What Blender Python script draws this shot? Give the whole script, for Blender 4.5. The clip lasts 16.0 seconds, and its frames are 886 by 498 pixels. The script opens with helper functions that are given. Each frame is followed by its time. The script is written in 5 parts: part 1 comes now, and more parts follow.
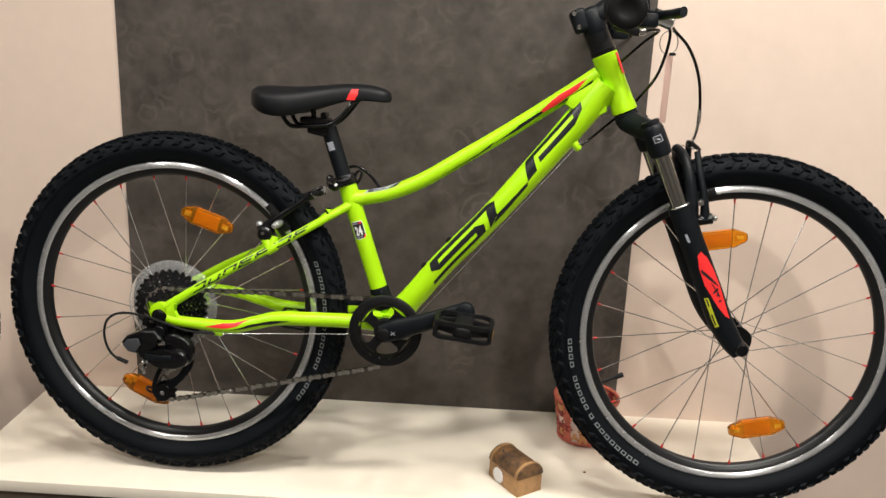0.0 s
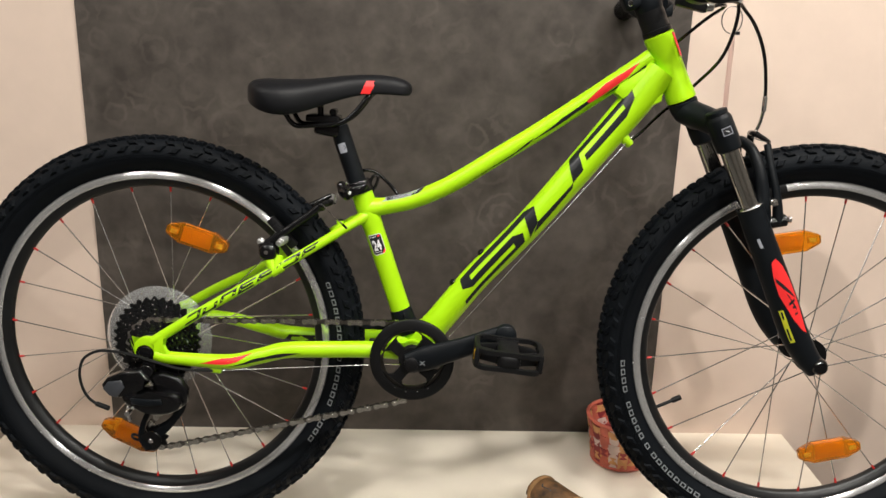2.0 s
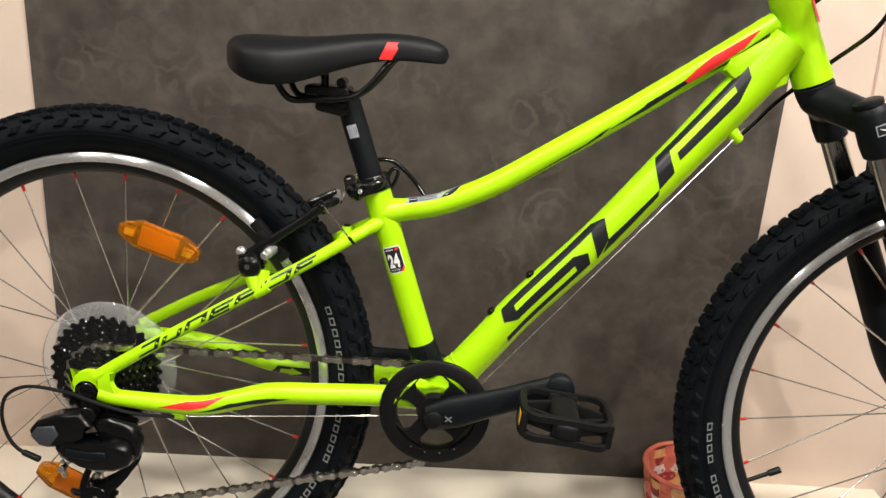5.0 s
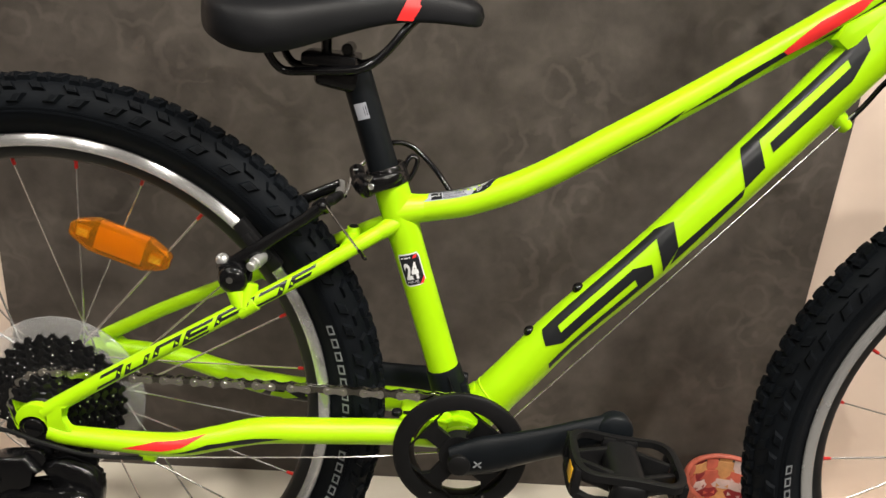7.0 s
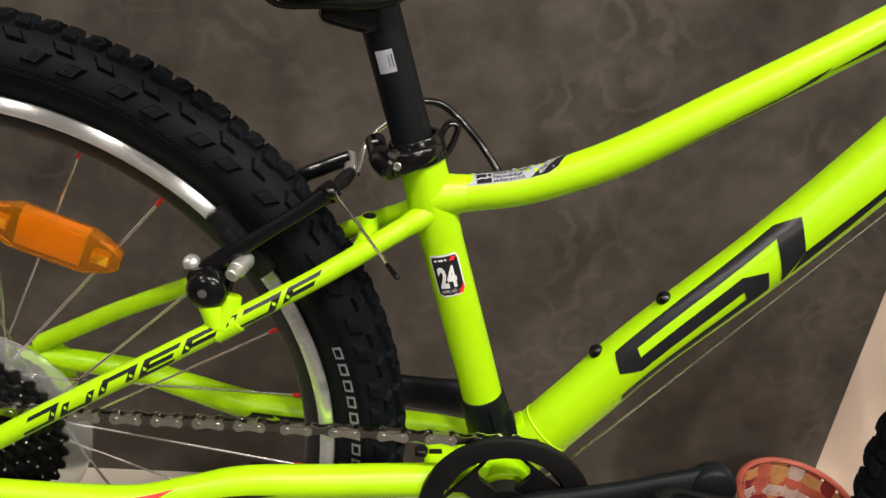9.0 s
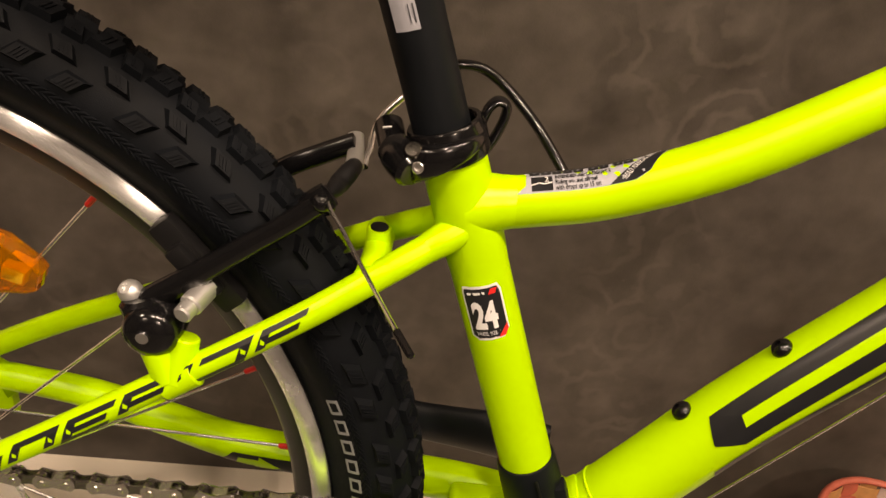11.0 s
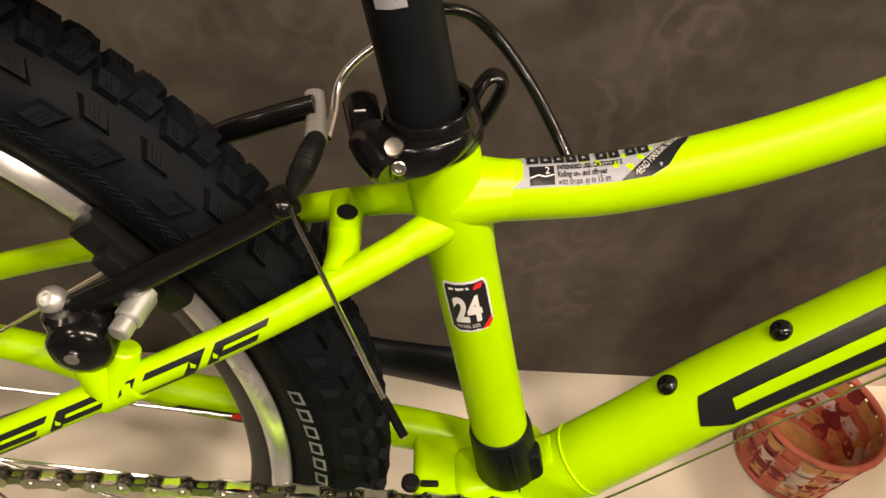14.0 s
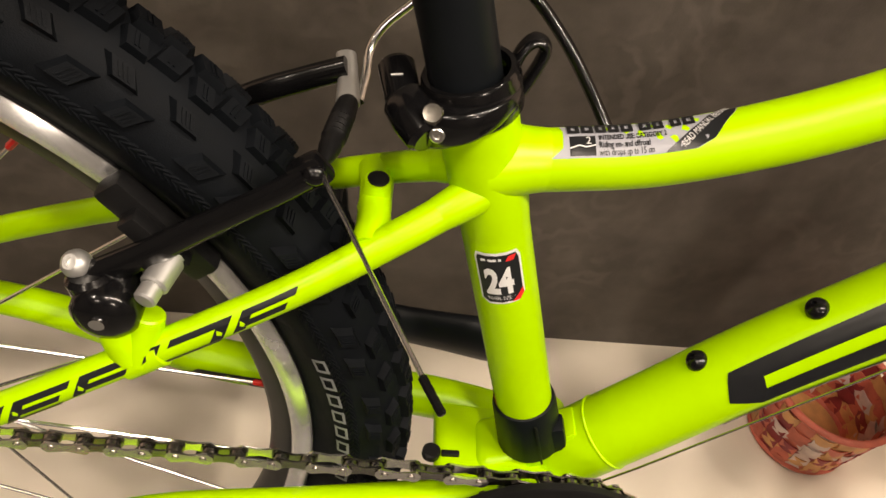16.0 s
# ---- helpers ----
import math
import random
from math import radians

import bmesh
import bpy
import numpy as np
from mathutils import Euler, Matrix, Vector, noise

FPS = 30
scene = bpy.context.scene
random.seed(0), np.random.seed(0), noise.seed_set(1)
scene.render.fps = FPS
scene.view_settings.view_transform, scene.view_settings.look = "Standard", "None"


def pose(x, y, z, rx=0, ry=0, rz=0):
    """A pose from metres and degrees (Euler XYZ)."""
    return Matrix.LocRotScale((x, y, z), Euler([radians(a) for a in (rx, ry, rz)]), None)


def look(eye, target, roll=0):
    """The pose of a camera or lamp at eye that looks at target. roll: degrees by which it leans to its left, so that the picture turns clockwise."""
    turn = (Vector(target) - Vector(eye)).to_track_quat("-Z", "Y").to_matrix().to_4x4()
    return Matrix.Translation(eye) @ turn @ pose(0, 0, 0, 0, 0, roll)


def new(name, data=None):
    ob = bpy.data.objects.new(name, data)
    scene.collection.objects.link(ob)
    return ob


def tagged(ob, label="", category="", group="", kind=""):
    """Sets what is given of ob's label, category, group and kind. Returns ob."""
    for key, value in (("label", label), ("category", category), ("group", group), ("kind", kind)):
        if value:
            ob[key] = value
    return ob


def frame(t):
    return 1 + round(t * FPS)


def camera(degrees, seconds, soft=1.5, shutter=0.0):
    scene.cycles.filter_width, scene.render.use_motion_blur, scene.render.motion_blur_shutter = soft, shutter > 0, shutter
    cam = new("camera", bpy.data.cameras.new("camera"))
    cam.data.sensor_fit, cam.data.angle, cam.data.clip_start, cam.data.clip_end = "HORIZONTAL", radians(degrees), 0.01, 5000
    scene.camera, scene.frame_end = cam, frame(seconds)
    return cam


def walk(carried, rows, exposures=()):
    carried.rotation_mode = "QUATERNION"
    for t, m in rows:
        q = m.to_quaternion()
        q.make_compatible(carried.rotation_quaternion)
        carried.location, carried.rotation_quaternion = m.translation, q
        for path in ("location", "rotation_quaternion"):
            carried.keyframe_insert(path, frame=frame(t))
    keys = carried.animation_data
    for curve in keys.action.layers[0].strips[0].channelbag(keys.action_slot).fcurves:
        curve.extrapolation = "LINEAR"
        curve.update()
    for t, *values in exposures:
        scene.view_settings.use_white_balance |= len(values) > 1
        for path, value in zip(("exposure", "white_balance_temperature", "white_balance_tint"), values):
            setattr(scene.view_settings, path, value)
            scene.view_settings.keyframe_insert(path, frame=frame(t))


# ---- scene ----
cam = camera(55.0, 16.0)
PATH = [
    (0.0, 0.5090, -1.3932, 0.8359, 73.83, -2.40, 2.48),
    (0.5, 0.4940, -1.3354, 0.8260, 73.26, -2.58, 1.80),
    (1.0, 0.4637, -1.2820, 0.8252, 73.25, -2.50, 0.71),
    (1.5, 0.4140, -1.2423, 0.8230, 73.04, -2.21, -0.28),
    (2.0, 0.3816, -1.2016, 0.8190, 73.02, -1.59, -1.33),
    (2.5, 0.3552, -1.1719, 0.8120, 72.39, -1.46, -2.35),
    (3.0, 0.3457, -1.1316, 0.8085, 71.75, -1.87, -2.34),
    (3.5, 0.3396, -1.0644, 0.8118, 71.54, -2.19, -1.96),
    (4.0, 0.3499, -0.9981, 0.8057, 71.53, -2.50, -1.37),
    (6.5, 0.3631, -0.7591, 0.7829, 67.15, -4.20, 1.62),
    (7.0, 0.3216, -0.7075, 0.7827, 66.57, -4.07, -0.57),
    (7.5, 0.2777, -0.6706, 0.7770, 65.58, -4.44, -3.01),
    (8.0, 0.2630, -0.6375, 0.7657, 64.21, -5.15, -4.39),
    (8.5, 0.2604, -0.5820, 0.7563, 63.10, -5.45, -3.95),
    (9.0, 0.2735, -0.5090, 0.7443, 61.88, -5.44, -2.30),
    (11.5, 0.2808, -0.3183, 0.7122, 54.42, -5.71, 0.69),
    (12.0, 0.2710, -0.2965, 0.7155, 52.47, -6.01, -1.12),
    (12.5, 0.2656, -0.2830, 0.7233, 49.77, -6.76, -1.99),
    (13.0, 0.2613, -0.2670, 0.7289, 47.03, -7.58, -2.54),
    (13.5, 0.2582, -0.2555, 0.7348, 44.54, -8.62, -2.96),
    (14.0, 0.2553, -0.2451, 0.7405, 43.02, -9.13, -3.07),
    (14.5, 0.2558, -0.2341, 0.7429, 41.53, -9.32, -2.63),
    (15.0, 0.2551, -0.2316, 0.7432, 40.67, -9.52, -2.32),
    (15.5, 0.2521, -0.2313, 0.7404, 40.29, -9.68, -2.12),
    (16.0, 0.2452, -0.2353, 0.7338, 40.21, -9.71, -1.96),
]
# ================= light, world, exposure =================
EXPOSURES = [(0.0, -0.07, 6500, 10), (2.0, -0.07, 6500, 10), (4.0, 0.13, 6600, 10), (7.0, 0.05, 6700, 10), (9.0, -0.07, 6800, 12), (11.5, -0.1, 10100, 27), (12.0, -0.03, 10400, 28), (12.5, -0.07, 9600, 26), (14.0, -0.12, 8400, 18), (16.0, -0.17, 8000, 17)]
walk(cam, [(t, pose(x, y, z, rx, ry, rz)) for t, x, y, z, rx, ry, rz in PATH], EXPOSURES)

world = bpy.data.worlds.new("shop_ambient")
world.use_nodes = True
world.node_tree.nodes["Background"].inputs[0].default_value = (1.0, 0.93, 0.85, 1)
world.node_tree.nodes["Background"].inputs[1].default_value = 0.10
scene.world = world

FLOOR_Z, CEIL_Z, WALL_Y = -0.55, 2.05, 0.279
X_LEFT, X_RIGHT = -0.383, 1.106


def area_lamp(name, at, target, sx, sy, watts, colour):
    d = bpy.data.lights.new(name, "AREA")
    d.shape, d.size, d.size_y, d.energy, d.color = "RECTANGLE", sx, sy, watts, colour
    ob = new(name, d)
    ob.matrix_world = look(at, target)
    return ob


WARM = (1.0, 0.965, 0.90)
LAMPS = [  # centre x, y, watts, width
    (0.72, -0.60, 9, 0.08), (1.01, -0.60, 9, 0.08), (1.30, -0.60, 9, 0.08), (1.59, -0.60, 9, 0.08), (1.88, -0.60, 9, 0.08),
    (0.30, -0.75, 14, 0.14), (-0.9, -0.7, 14, 0.18), (1.15, -2.3, 42, 0.12), (-0.8, -1.9, 12, 0.18),
]
for lx, ly, lw, ls in LAMPS:
    area_lamp("panel_lamp", (lx, ly, CEIL_Z - 0.05), (lx, ly, 0), ls, ls, lw, WARM)

# ================= materials =================


def mat(name, colour, rough=0.5, metal=0.0, vary=0.12, grain=60.0, patch=6.0, bump=0.0, bump_scale=300.0, spec=0.5,
        trans=0.0, coat=0.0, ior=1.45, second=None, space="Object", alpha=1.0):
    """Principled surface with colour variation at two scales and a fine relief."""
    m = bpy.data.materials.new(name)
    m.use_nodes = True
    nt = m.node_tree
    b = nt.nodes["Principled BSDF"]
    b.inputs["Roughness"].default_value = rough
    b.inputs["Metallic"].default_value = metal
    b.inputs["Specular IOR Level"].default_value = spec
    b.inputs["Transmission Weight"].default_value = trans
    b.inputs["Coat Weight"].default_value = coat
    b.inputs["IOR"].default_value = ior
    b.inputs["Alpha"].default_value = alpha
    tc = nt.nodes.new("ShaderNodeTexCoord")

    def noise_node(scale, detail=4):
        n = nt.nodes.new("ShaderNodeTexNoise")
        n.inputs["Scale"].default_value = scale
        n.inputs["Detail"].default_value = detail
        nt.links.new(tc.outputs[space], n.inputs["Vector"])
        return n
    n1, n2 = noise_node(patch), noise_node(grain)
    add = nt.nodes.new("ShaderNodeMath")
    add.operation = "ADD"
    nt.links.new(n1.outputs["Fac"], add.inputs[0])
    nt.links.new(n2.outputs["Fac"], add.inputs[1])
    ramp = nt.nodes.new("ShaderNodeMapRange")
    ramp.inputs["From Min"].default_value = 0.7
    ramp.inputs["From Max"].default_value = 1.3
    nt.links.new(add.outputs[0], ramp.inputs["Value"])
    mix = nt.nodes.new("ShaderNodeMix")
    mix.data_type = "RGBA"
    c2 = second or tuple(min(1.0, c * (1 + vary)) for c in colour)
    c1 = colour if second else tuple(c * (1 - vary) for c in colour)
    mix.inputs["A"].default_value = (*c1, 1)
    mix.inputs["B"].default_value = (*c2, 1)
    nt.links.new(ramp.outputs[0], mix.inputs["Factor"])
    nt.links.new(mix.outputs["Result"], b.inputs["Base Color"])
    rr = nt.nodes.new("ShaderNodeMapRange")
    rr.inputs["To Min"].default_value = max(0.02, rough * 0.85)
    rr.inputs["To Max"].default_value = min(1.0, rough * 1.15)
    nt.links.new(n2.outputs["Fac"], rr.inputs["Value"])
    nt.links.new(rr.outputs[0], b.inputs["Roughness"])
    if bump:
        n3 = noise_node(bump_scale, 3)
        bp = nt.nodes.new("ShaderNodeBump")
        bp.inputs["Strength"].default_value = bump
        bp.inputs["Distance"].default_value = 0.001
        nt.links.new(n3.outputs["Fac"], bp.inputs["Height"])
        nt.links.new(bp.outputs[0], b.inputs["Normal"])
    return m


M_NEON = mat("neon_satin_paint", (0.41, 0.76, 0.005), rough=0.36, vary=0.02, grain=40, bump=0.03, bump_scale=900, spec=0.45)
M_BLACKDECAL = mat("black_print", (0.012, 0.013, 0.015), rough=0.32, vary=0.15, spec=0.5)
M_RED = mat("red_print", (0.80, 0.03, 0.03), rough=0.35, vary=0.06)
M_TYRE = mat("tyre_rubber", (0.0032, 0.0044, 0.0062), rough=0.66, vary=0.25, grain=120, patch=12, bump=0.2, bump_scale=1800, spec=0.14)
M_GREYPRINT = mat("grey_tyre_print", (0.20, 0.21, 0.22), rough=0.6, vary=0.1)
M_ALU = mat("brushed_rim_aluminium", (0.90, 0.90, 0.91), rough=0.26, metal=0.85, vary=0.03, grain=60)
M_RIMBLACK = mat("black_anodised_rim", (0.006, 0.0065, 0.007), rough=0.38, vary=0.2, spec=0.5)
M_STEEL = mat("spoke_steel", (0.80, 0.79, 0.77), rough=0.24, metal=1.0, vary=0.08)
M_CASTALU = mat("satin_cast_aluminium", (0.66, 0.66, 0.65), rough=0.42, metal=0.85, vary=0.06)
M_CHROME = mat("chrome", (0.82, 0.82, 0.82), rough=0.10, metal=1.0, vary=0.03)
M_STANCHION = mat("stanchion_chrome", (0.50, 0.49, 0.46), rough=0.14, metal=1.0, vary=0.04)
M_NIPPLE = mat("red_nipple", (0.45, 0.015, 0.012), rough=0.35, vary=0.1, spec=0.6)
M_BLACKPLASTIC = mat("black_plastic", (0.006, 0.006, 0.0065), rough=0.42, vary=0.2, bump=0.12, bump_scale=1200, spec=0.3)
M_BLACKGLOSS = mat("gloss_black_metal", (0.004, 0.004, 0.0045), rough=0.18, vary=0.1, spec=0.4, coat=0.15)
M_BLACKMATT = mat("matt_black_paint", (0.0045, 0.006, 0.0078), rough=0.46, vary=0.15, bump=0.05, bump_scale=1500, spec=0.22)
M_SADDLE = mat("black_saddle_vinyl", (0.0045, 0.0048, 0.006), rough=0.5, vary=0.15, bump=0.15, bump_scale=900, spec=0.25)
M_GREYPLASTIC = mat("dark_grey_plastic", (0.045, 0.048, 0.055), rough=0.35, vary=0.1)
M_COG = mat("black_sprocket_steel", (0.010, 0.010, 0.0105), rough=0.25, metal=0.2, vary=0.2)
M_CHAIN = mat("nickel_chain", (0.78, 0.75, 0.70), rough=0.20, metal=1.0, vary=0.15, grain=300)
# steel toned darker, standing in for shade in the chain's gaps
M_LINK = mat("darkened_steel", (0.26, 0.245, 0.22), rough=0.25, metal=1.0, vary=0.2, grain=300)
M_DARKSTEEL = mat("dark_chain_steel", (0.12, 0.11, 0.10), rough=0.35, metal=1.0, vary=0.2)
M_AMBER = mat("amber_reflector", (1.0, 0.36, 0.01), rough=0.10, vary=0.1, trans=0.85, bump=0.0, coat=0.5, ior=1.5)
M_AMBERCORE = mat("amber_prism_core", (1.0, 0.50, 0.03), rough=0.30, vary=0.15, grain=900, bump=0.6, bump_scale=700, coat=1.0)
M_CLEAR = mat("clear_plastic_disc", (0.85, 0.86, 0.86), rough=0.10, vary=0.02, trans=0.92, ior=1.35)
M_WHITE = mat("white_sticker", (0.75, 0.75, 0.76), rough=0.45, vary=0.03)
M_SILVERSTICK = mat("silver_sticker", (0.36, 0.37, 0.42), rough=0.45, vary=0.04)
M_YELLOW = mat("yellow_sticker", (0.62, 0.62, 0.03), rough=0.45, vary=0.05)
M_ORANGETXT = mat("orange_print", (0.70, 0.22, 0.01), rough=0.45, vary=0.05)
M_TAG = mat("pink_plastic_tag", (0.66, 0.44, 0.38), rough=0.35, vary=0.05, trans=0.25)
M_WALL = mat("beige_wall_paint", (0.69, 0.55, 0.46), rough=0.75, vary=0.03, grain=30, patch=2.5, bump=0.10, bump_scale=160)
M_SHELF = mat("cream_laminate", (0.84, 0.76, 0.64), rough=0.45, vary=0.03, grain=25, patch=3)
M_EDGE = mat("cream_shelf_edge", (0.72, 0.66, 0.55), rough=0.45, vary=0.03)
M_CABINET = mat("brown_cabinet_board", (0.16, 0.12, 0.09), rough=0.55, vary=0.12, grain=18)
# unseen walls and floor, kept dark so little light bounces onto the bicycle
M_SHOP = mat("unseen_dark_wall", (0.13, 0.12, 0.11), rough=0.7, vary=0.2)
M_FLOOR = mat("unseen_dark_floor", (0.12, 0.115, 0.105), rough=0.4, vary=0.1)
M_CEIL = mat("white_ceiling", (0.40, 0.39, 0.37), rough=0.8, vary=0.03)
M_WOOD = mat("light_pine", (0.36, 0.20, 0.085), rough=0.55, vary=0.25, grain=90, patch=20, bump=0.2, bump_scale=250)
M_BURNT = mat("scorched_wood", (0.045, 0.026, 0.015), rough=0.6, second=(0.26, 0.13, 0.05), grain=70, patch=25, bump=0.2)
M_SALMON = mat("salmon_chipwood", (0.55, 0.13, 0.085), rough=0.5, vary=0.2, grain=90, patch=25)
M_TANCHIP = mat("tan_chipwood", (0.60, 0.30, 0.12), rough=0.5, vary=0.2, grain=90, patch=25)
M_MAROON = mat("maroon_chipwood", (0.26, 0.03, 0.035), rough=0.5, vary=0.2, grain=90, patch=25)
M_PALECHIP = mat("pale_chipwood", (0.62, 0.48, 0.44), rough=0.5, vary=0.2, grain=90, patch=25)


def brushed_round(m, amount):
    """Machining grooves that run round the wheel."""
    nt = m.node_tree
    b = nt.nodes["Principled BSDF"]
    b.inputs["Anisotropic"].default_value = amount
    b.inputs["Anisotropic Rotation"].default_value = 0.25
    tan = nt.nodes.new("ShaderNodeTangent")
    tan.direction_type, tan.axis = "RADIAL", "Y"
    nt.links.new(tan.outputs[0], b.inputs["Tangent"])


brushed_round(M_ALU, 1.0)


def panel_material():
    """Dark brown wall covering with a faint blotchy rosette pattern."""
    m = mat("brown_patterned_wallcovering", (0.042, 0.0345, 0.0295), rough=0.55, second=(0.085, 0.0715, 0.061), grain=38, patch=11,
            bump=0.15, bump_scale=500, space="Object")
    nt = m.node_tree
    b = nt.nodes["Principled BSDF"]
    old = b.inputs["Base Color"].links[0].from_socket
    tc = nt.nodes.new("ShaderNodeTexCoord")
    warp = nt.nodes.new("ShaderNodeTexNoise")
    warp.inputs["Scale"].default_value = 55
    nt.links.new(tc.outputs["Object"], warp.inputs["Vector"])
    vadd = nt.nodes.new("ShaderNodeVectorMath")
    vadd.operation = "MULTIPLY_ADD"
    vadd.inputs[1].default_value = (0.02, 0.02, 0.02)
    nt.links.new(warp.outputs["Color"], vadd.inputs[0])
    nt.links.new(tc.outputs["Object"], vadd.inputs[2])
    vor = nt.nodes.new("ShaderNodeTexVoronoi")
    vor.inputs["Scale"].default_value = 16
    nt.links.new(vadd.outputs[0], vor.inputs["Vector"])
    sine = nt.nodes.new("ShaderNodeMath")
    sine.operation = "SINE"
    mul = nt.nodes.new("ShaderNodeMath")
    mul.operation = "MULTIPLY"
    mul.inputs[1].default_value = 22
    nt.links.new(vor.outputs["Distance"], mul.inputs[0])
    nt.links.new(mul.outputs[0], sine.inputs[0])
    mask = nt.nodes.new("ShaderNodeTexNoise")
    mask.inputs["Scale"].default_value = 7
    nt.links.new(tc.outputs["Object"], mask.inputs["Vector"])
    mr = nt.nodes.new("ShaderNodeMapRange")
    mr.inputs["From Min"].default_value = 0.45
    mr.inputs["From Max"].default_value = 0.65
    mr.inputs["To Max"].default_value = 0.36
    nt.links.new(mask.outputs["Fac"], mr.inputs["Value"])
    fac = nt.nodes.new("ShaderNodeMath")
    fac.operation = "MULTIPLY"
    fac.use_clamp = True
    nt.links.new(sine.outputs[0], fac.inputs[0])
    nt.links.new(mr.outputs[0], fac.inputs[1])
    mix = nt.nodes.new("ShaderNodeMix")
    mix.data_type = "RGBA"
    mix.inputs["B"].default_value = (0.125, 0.105, 0.09, 1)
    nt.links.new(old, mix.inputs["A"])
    nt.links.new(fac.outputs[0], mix.inputs["Factor"])
    nt.links.new(mix.outputs["Result"], b.inputs["Base Color"])
    return m


M_PANEL = panel_material()
M_GLOW = bpy.data.materials.new("lamp_diffuser")
M_GLOW.use_nodes = True
_b = M_GLOW.node_tree.nodes["Principled BSDF"]
_b.inputs["Base Color"].default_value = (0.9, 0.9, 0.9, 1)
_b.inputs["Emission Color"].default_value = (*WARM, 1)
_b.inputs["Emission Strength"].default_value = 12.0

# ================= mesh helpers =================


def part(name, bm, material, parent=None, label="", sharp=38):
    me = bpy.data.meshes.new(name)
    bmesh.ops.recalc_face_normals(bm, faces=bm.faces)
    bm.to_mesh(me)
    bm.free()
    me.polygons.foreach_set("use_smooth", [True] * len(me.polygons))
    me.set_sharp_from_angle(angle=radians(sharp))
    me.materials.append(material)
    ob = new(name, me)
    if parent is not None:
        ob.parent = parent
    if label:
        tagged(ob, label=label)
    return ob


def twin(ob, m, parent):
    """Another object on the same mesh."""
    o = new(ob.name.split(".")[0], ob.data)
    o.parent = parent
    o.matrix_basis = m
    return o


def mirrored(ob, name=None):
    """The same part on the other side of the bicycle."""
    me = ob.data.copy()
    me.transform(Matrix.Diagonal((1, -1, 1, 1)))
    me.flip_normals()
    o = new(name or ob.name.split(".")[0], me)
    o.parent = ob.parent
    return o


def basis(axis):
    a = Vector(axis).normalized()
    h = Vector((0, 0, 1)) if abs(a.z) < 0.9 else Vector((1, 0, 0))
    u = a.cross(h).normalized()
    return a, u, a.cross(u)


def lathe(bm, p0, axis, profile, n=24, closed=False, a0=0.0):
    """Turned shape: profile of (along the axis, radius)."""
    a, u, v = basis(axis)
    p0 = Vector(p0)
    rings = []
    for h, r in profile:
        if r < 1e-6:
            rings.append([bm.verts.new(p0 + a * h)])
        else:
            rings.append([bm.verts.new(p0 + a * h + (u * math.cos(a0 + k * math.tau / n) + v * math.sin(a0 + k * math.tau / n)) * r) for k in range(n)])
    pairs = list(zip(rings, rings[1:]))
    if closed:
        pairs.append((rings[-1], rings[0]))
    for A, B in pairs:
        for k in range(n):
            l = (k + 1) % n
            if len(A) == 1 and len(B) == 1:
                continue
            if len(A) == 1:
                bm.faces.new((A[0], B[k], B[l]))
            elif len(B) == 1:
                bm.faces.new((A[k], A[l], B[0]))
            else:
                bm.faces.new((A[k], A[l], B[l], B[k]))
    return bm


def rod(bm, p0, p1, r0, r1=None, n=16, ch=0.0008):
    """A round bar with chamfered ends."""
    r1 = r0 if r1 is None else r1
    d = Vector(p1) - Vector(p0)
    L = d.length
    c = min(ch, r0 * 0.4, r1 * 0.4, L * 0.3)
    return lathe(bm, p0, d, [(0, 0), (0, r0 - c), (c, r0), (L - c, r1), (L, r1 - c), (L, 0)], n)


def block(bm, size, m=None, bevel=0.001, seg=2):
    """A box with rounded edges."""
    r = bmesh.ops.create_cube(bm, size=1.0, matrix=Matrix.Diagonal((*size, 1)))
    vs = r["verts"]
    if bevel:
        es = list({e for v in vs for e in v.link_edges})
        b = bmesh.ops.bevel(bm, geom=es, offset=bevel, segments=seg, affect="EDGES", profile=0.6)
        vs = list({v for f in b["faces"] for v in f.verts} | {v for v in vs if v.is_valid})
    if m is not None:
        bmesh.ops.transform(bm, matrix=m, verts=vs)
    return bm


def prism(bm, outline, y0, y1, bevel=0.0):
    """An outline in (x, z) given depth from y0 to y1."""
    A = [bm.verts.new((x, y0, z)) for x, z in outline]
    B = [bm.verts.new((x, y1, z)) for x, z in outline]
    fa, fb = bm.faces.new(A), bm.faces.new(B[::-1])
    n = len(A)
    for k in range(n):
        bm.faces.new((A[k], B[k], B[(k + 1) % n], A[(k + 1) % n]))
    if bevel:
        bmesh.ops.bevel(bm, geom=list(fa.edges) + list(fb.edges), offset=bevel, segments=2, affect="EDGES", profile=0.6)
    return bm


def spline(P, n=10):
    P = [Vector(p) for p in P]
    Q = [2 * P[0] - P[1]] + P + [2 * P[-1] - P[-2]]
    out = []
    for i in range(1, len(Q) - 2):
        a, b, c, d = Q[i - 1:i + 3]
        for k in range(n):
            t = k / n
            out.append(0.5 * (2 * b + (c - a) * t + (2 * a - 5 * b + 4 * c - d) * t * t + (3 * b - a - 3 * c + d) * t ** 3))
    return out + [P[-1]]


def fine_cut(bm, step):
    """Cut long edges, so that a flat print can bend round a tube."""
    bmesh.ops.triangulate(bm, faces=bm.faces[:])
    for _ in range(5):
        long = [e for e in bm.edges if e.calc_length() > step]
        if not long:
            break
        bmesh.ops.subdivide_edges(bm, edges=long, cuts=1)
        bmesh.ops.triangulate(bm, faces=bm.faces[:])


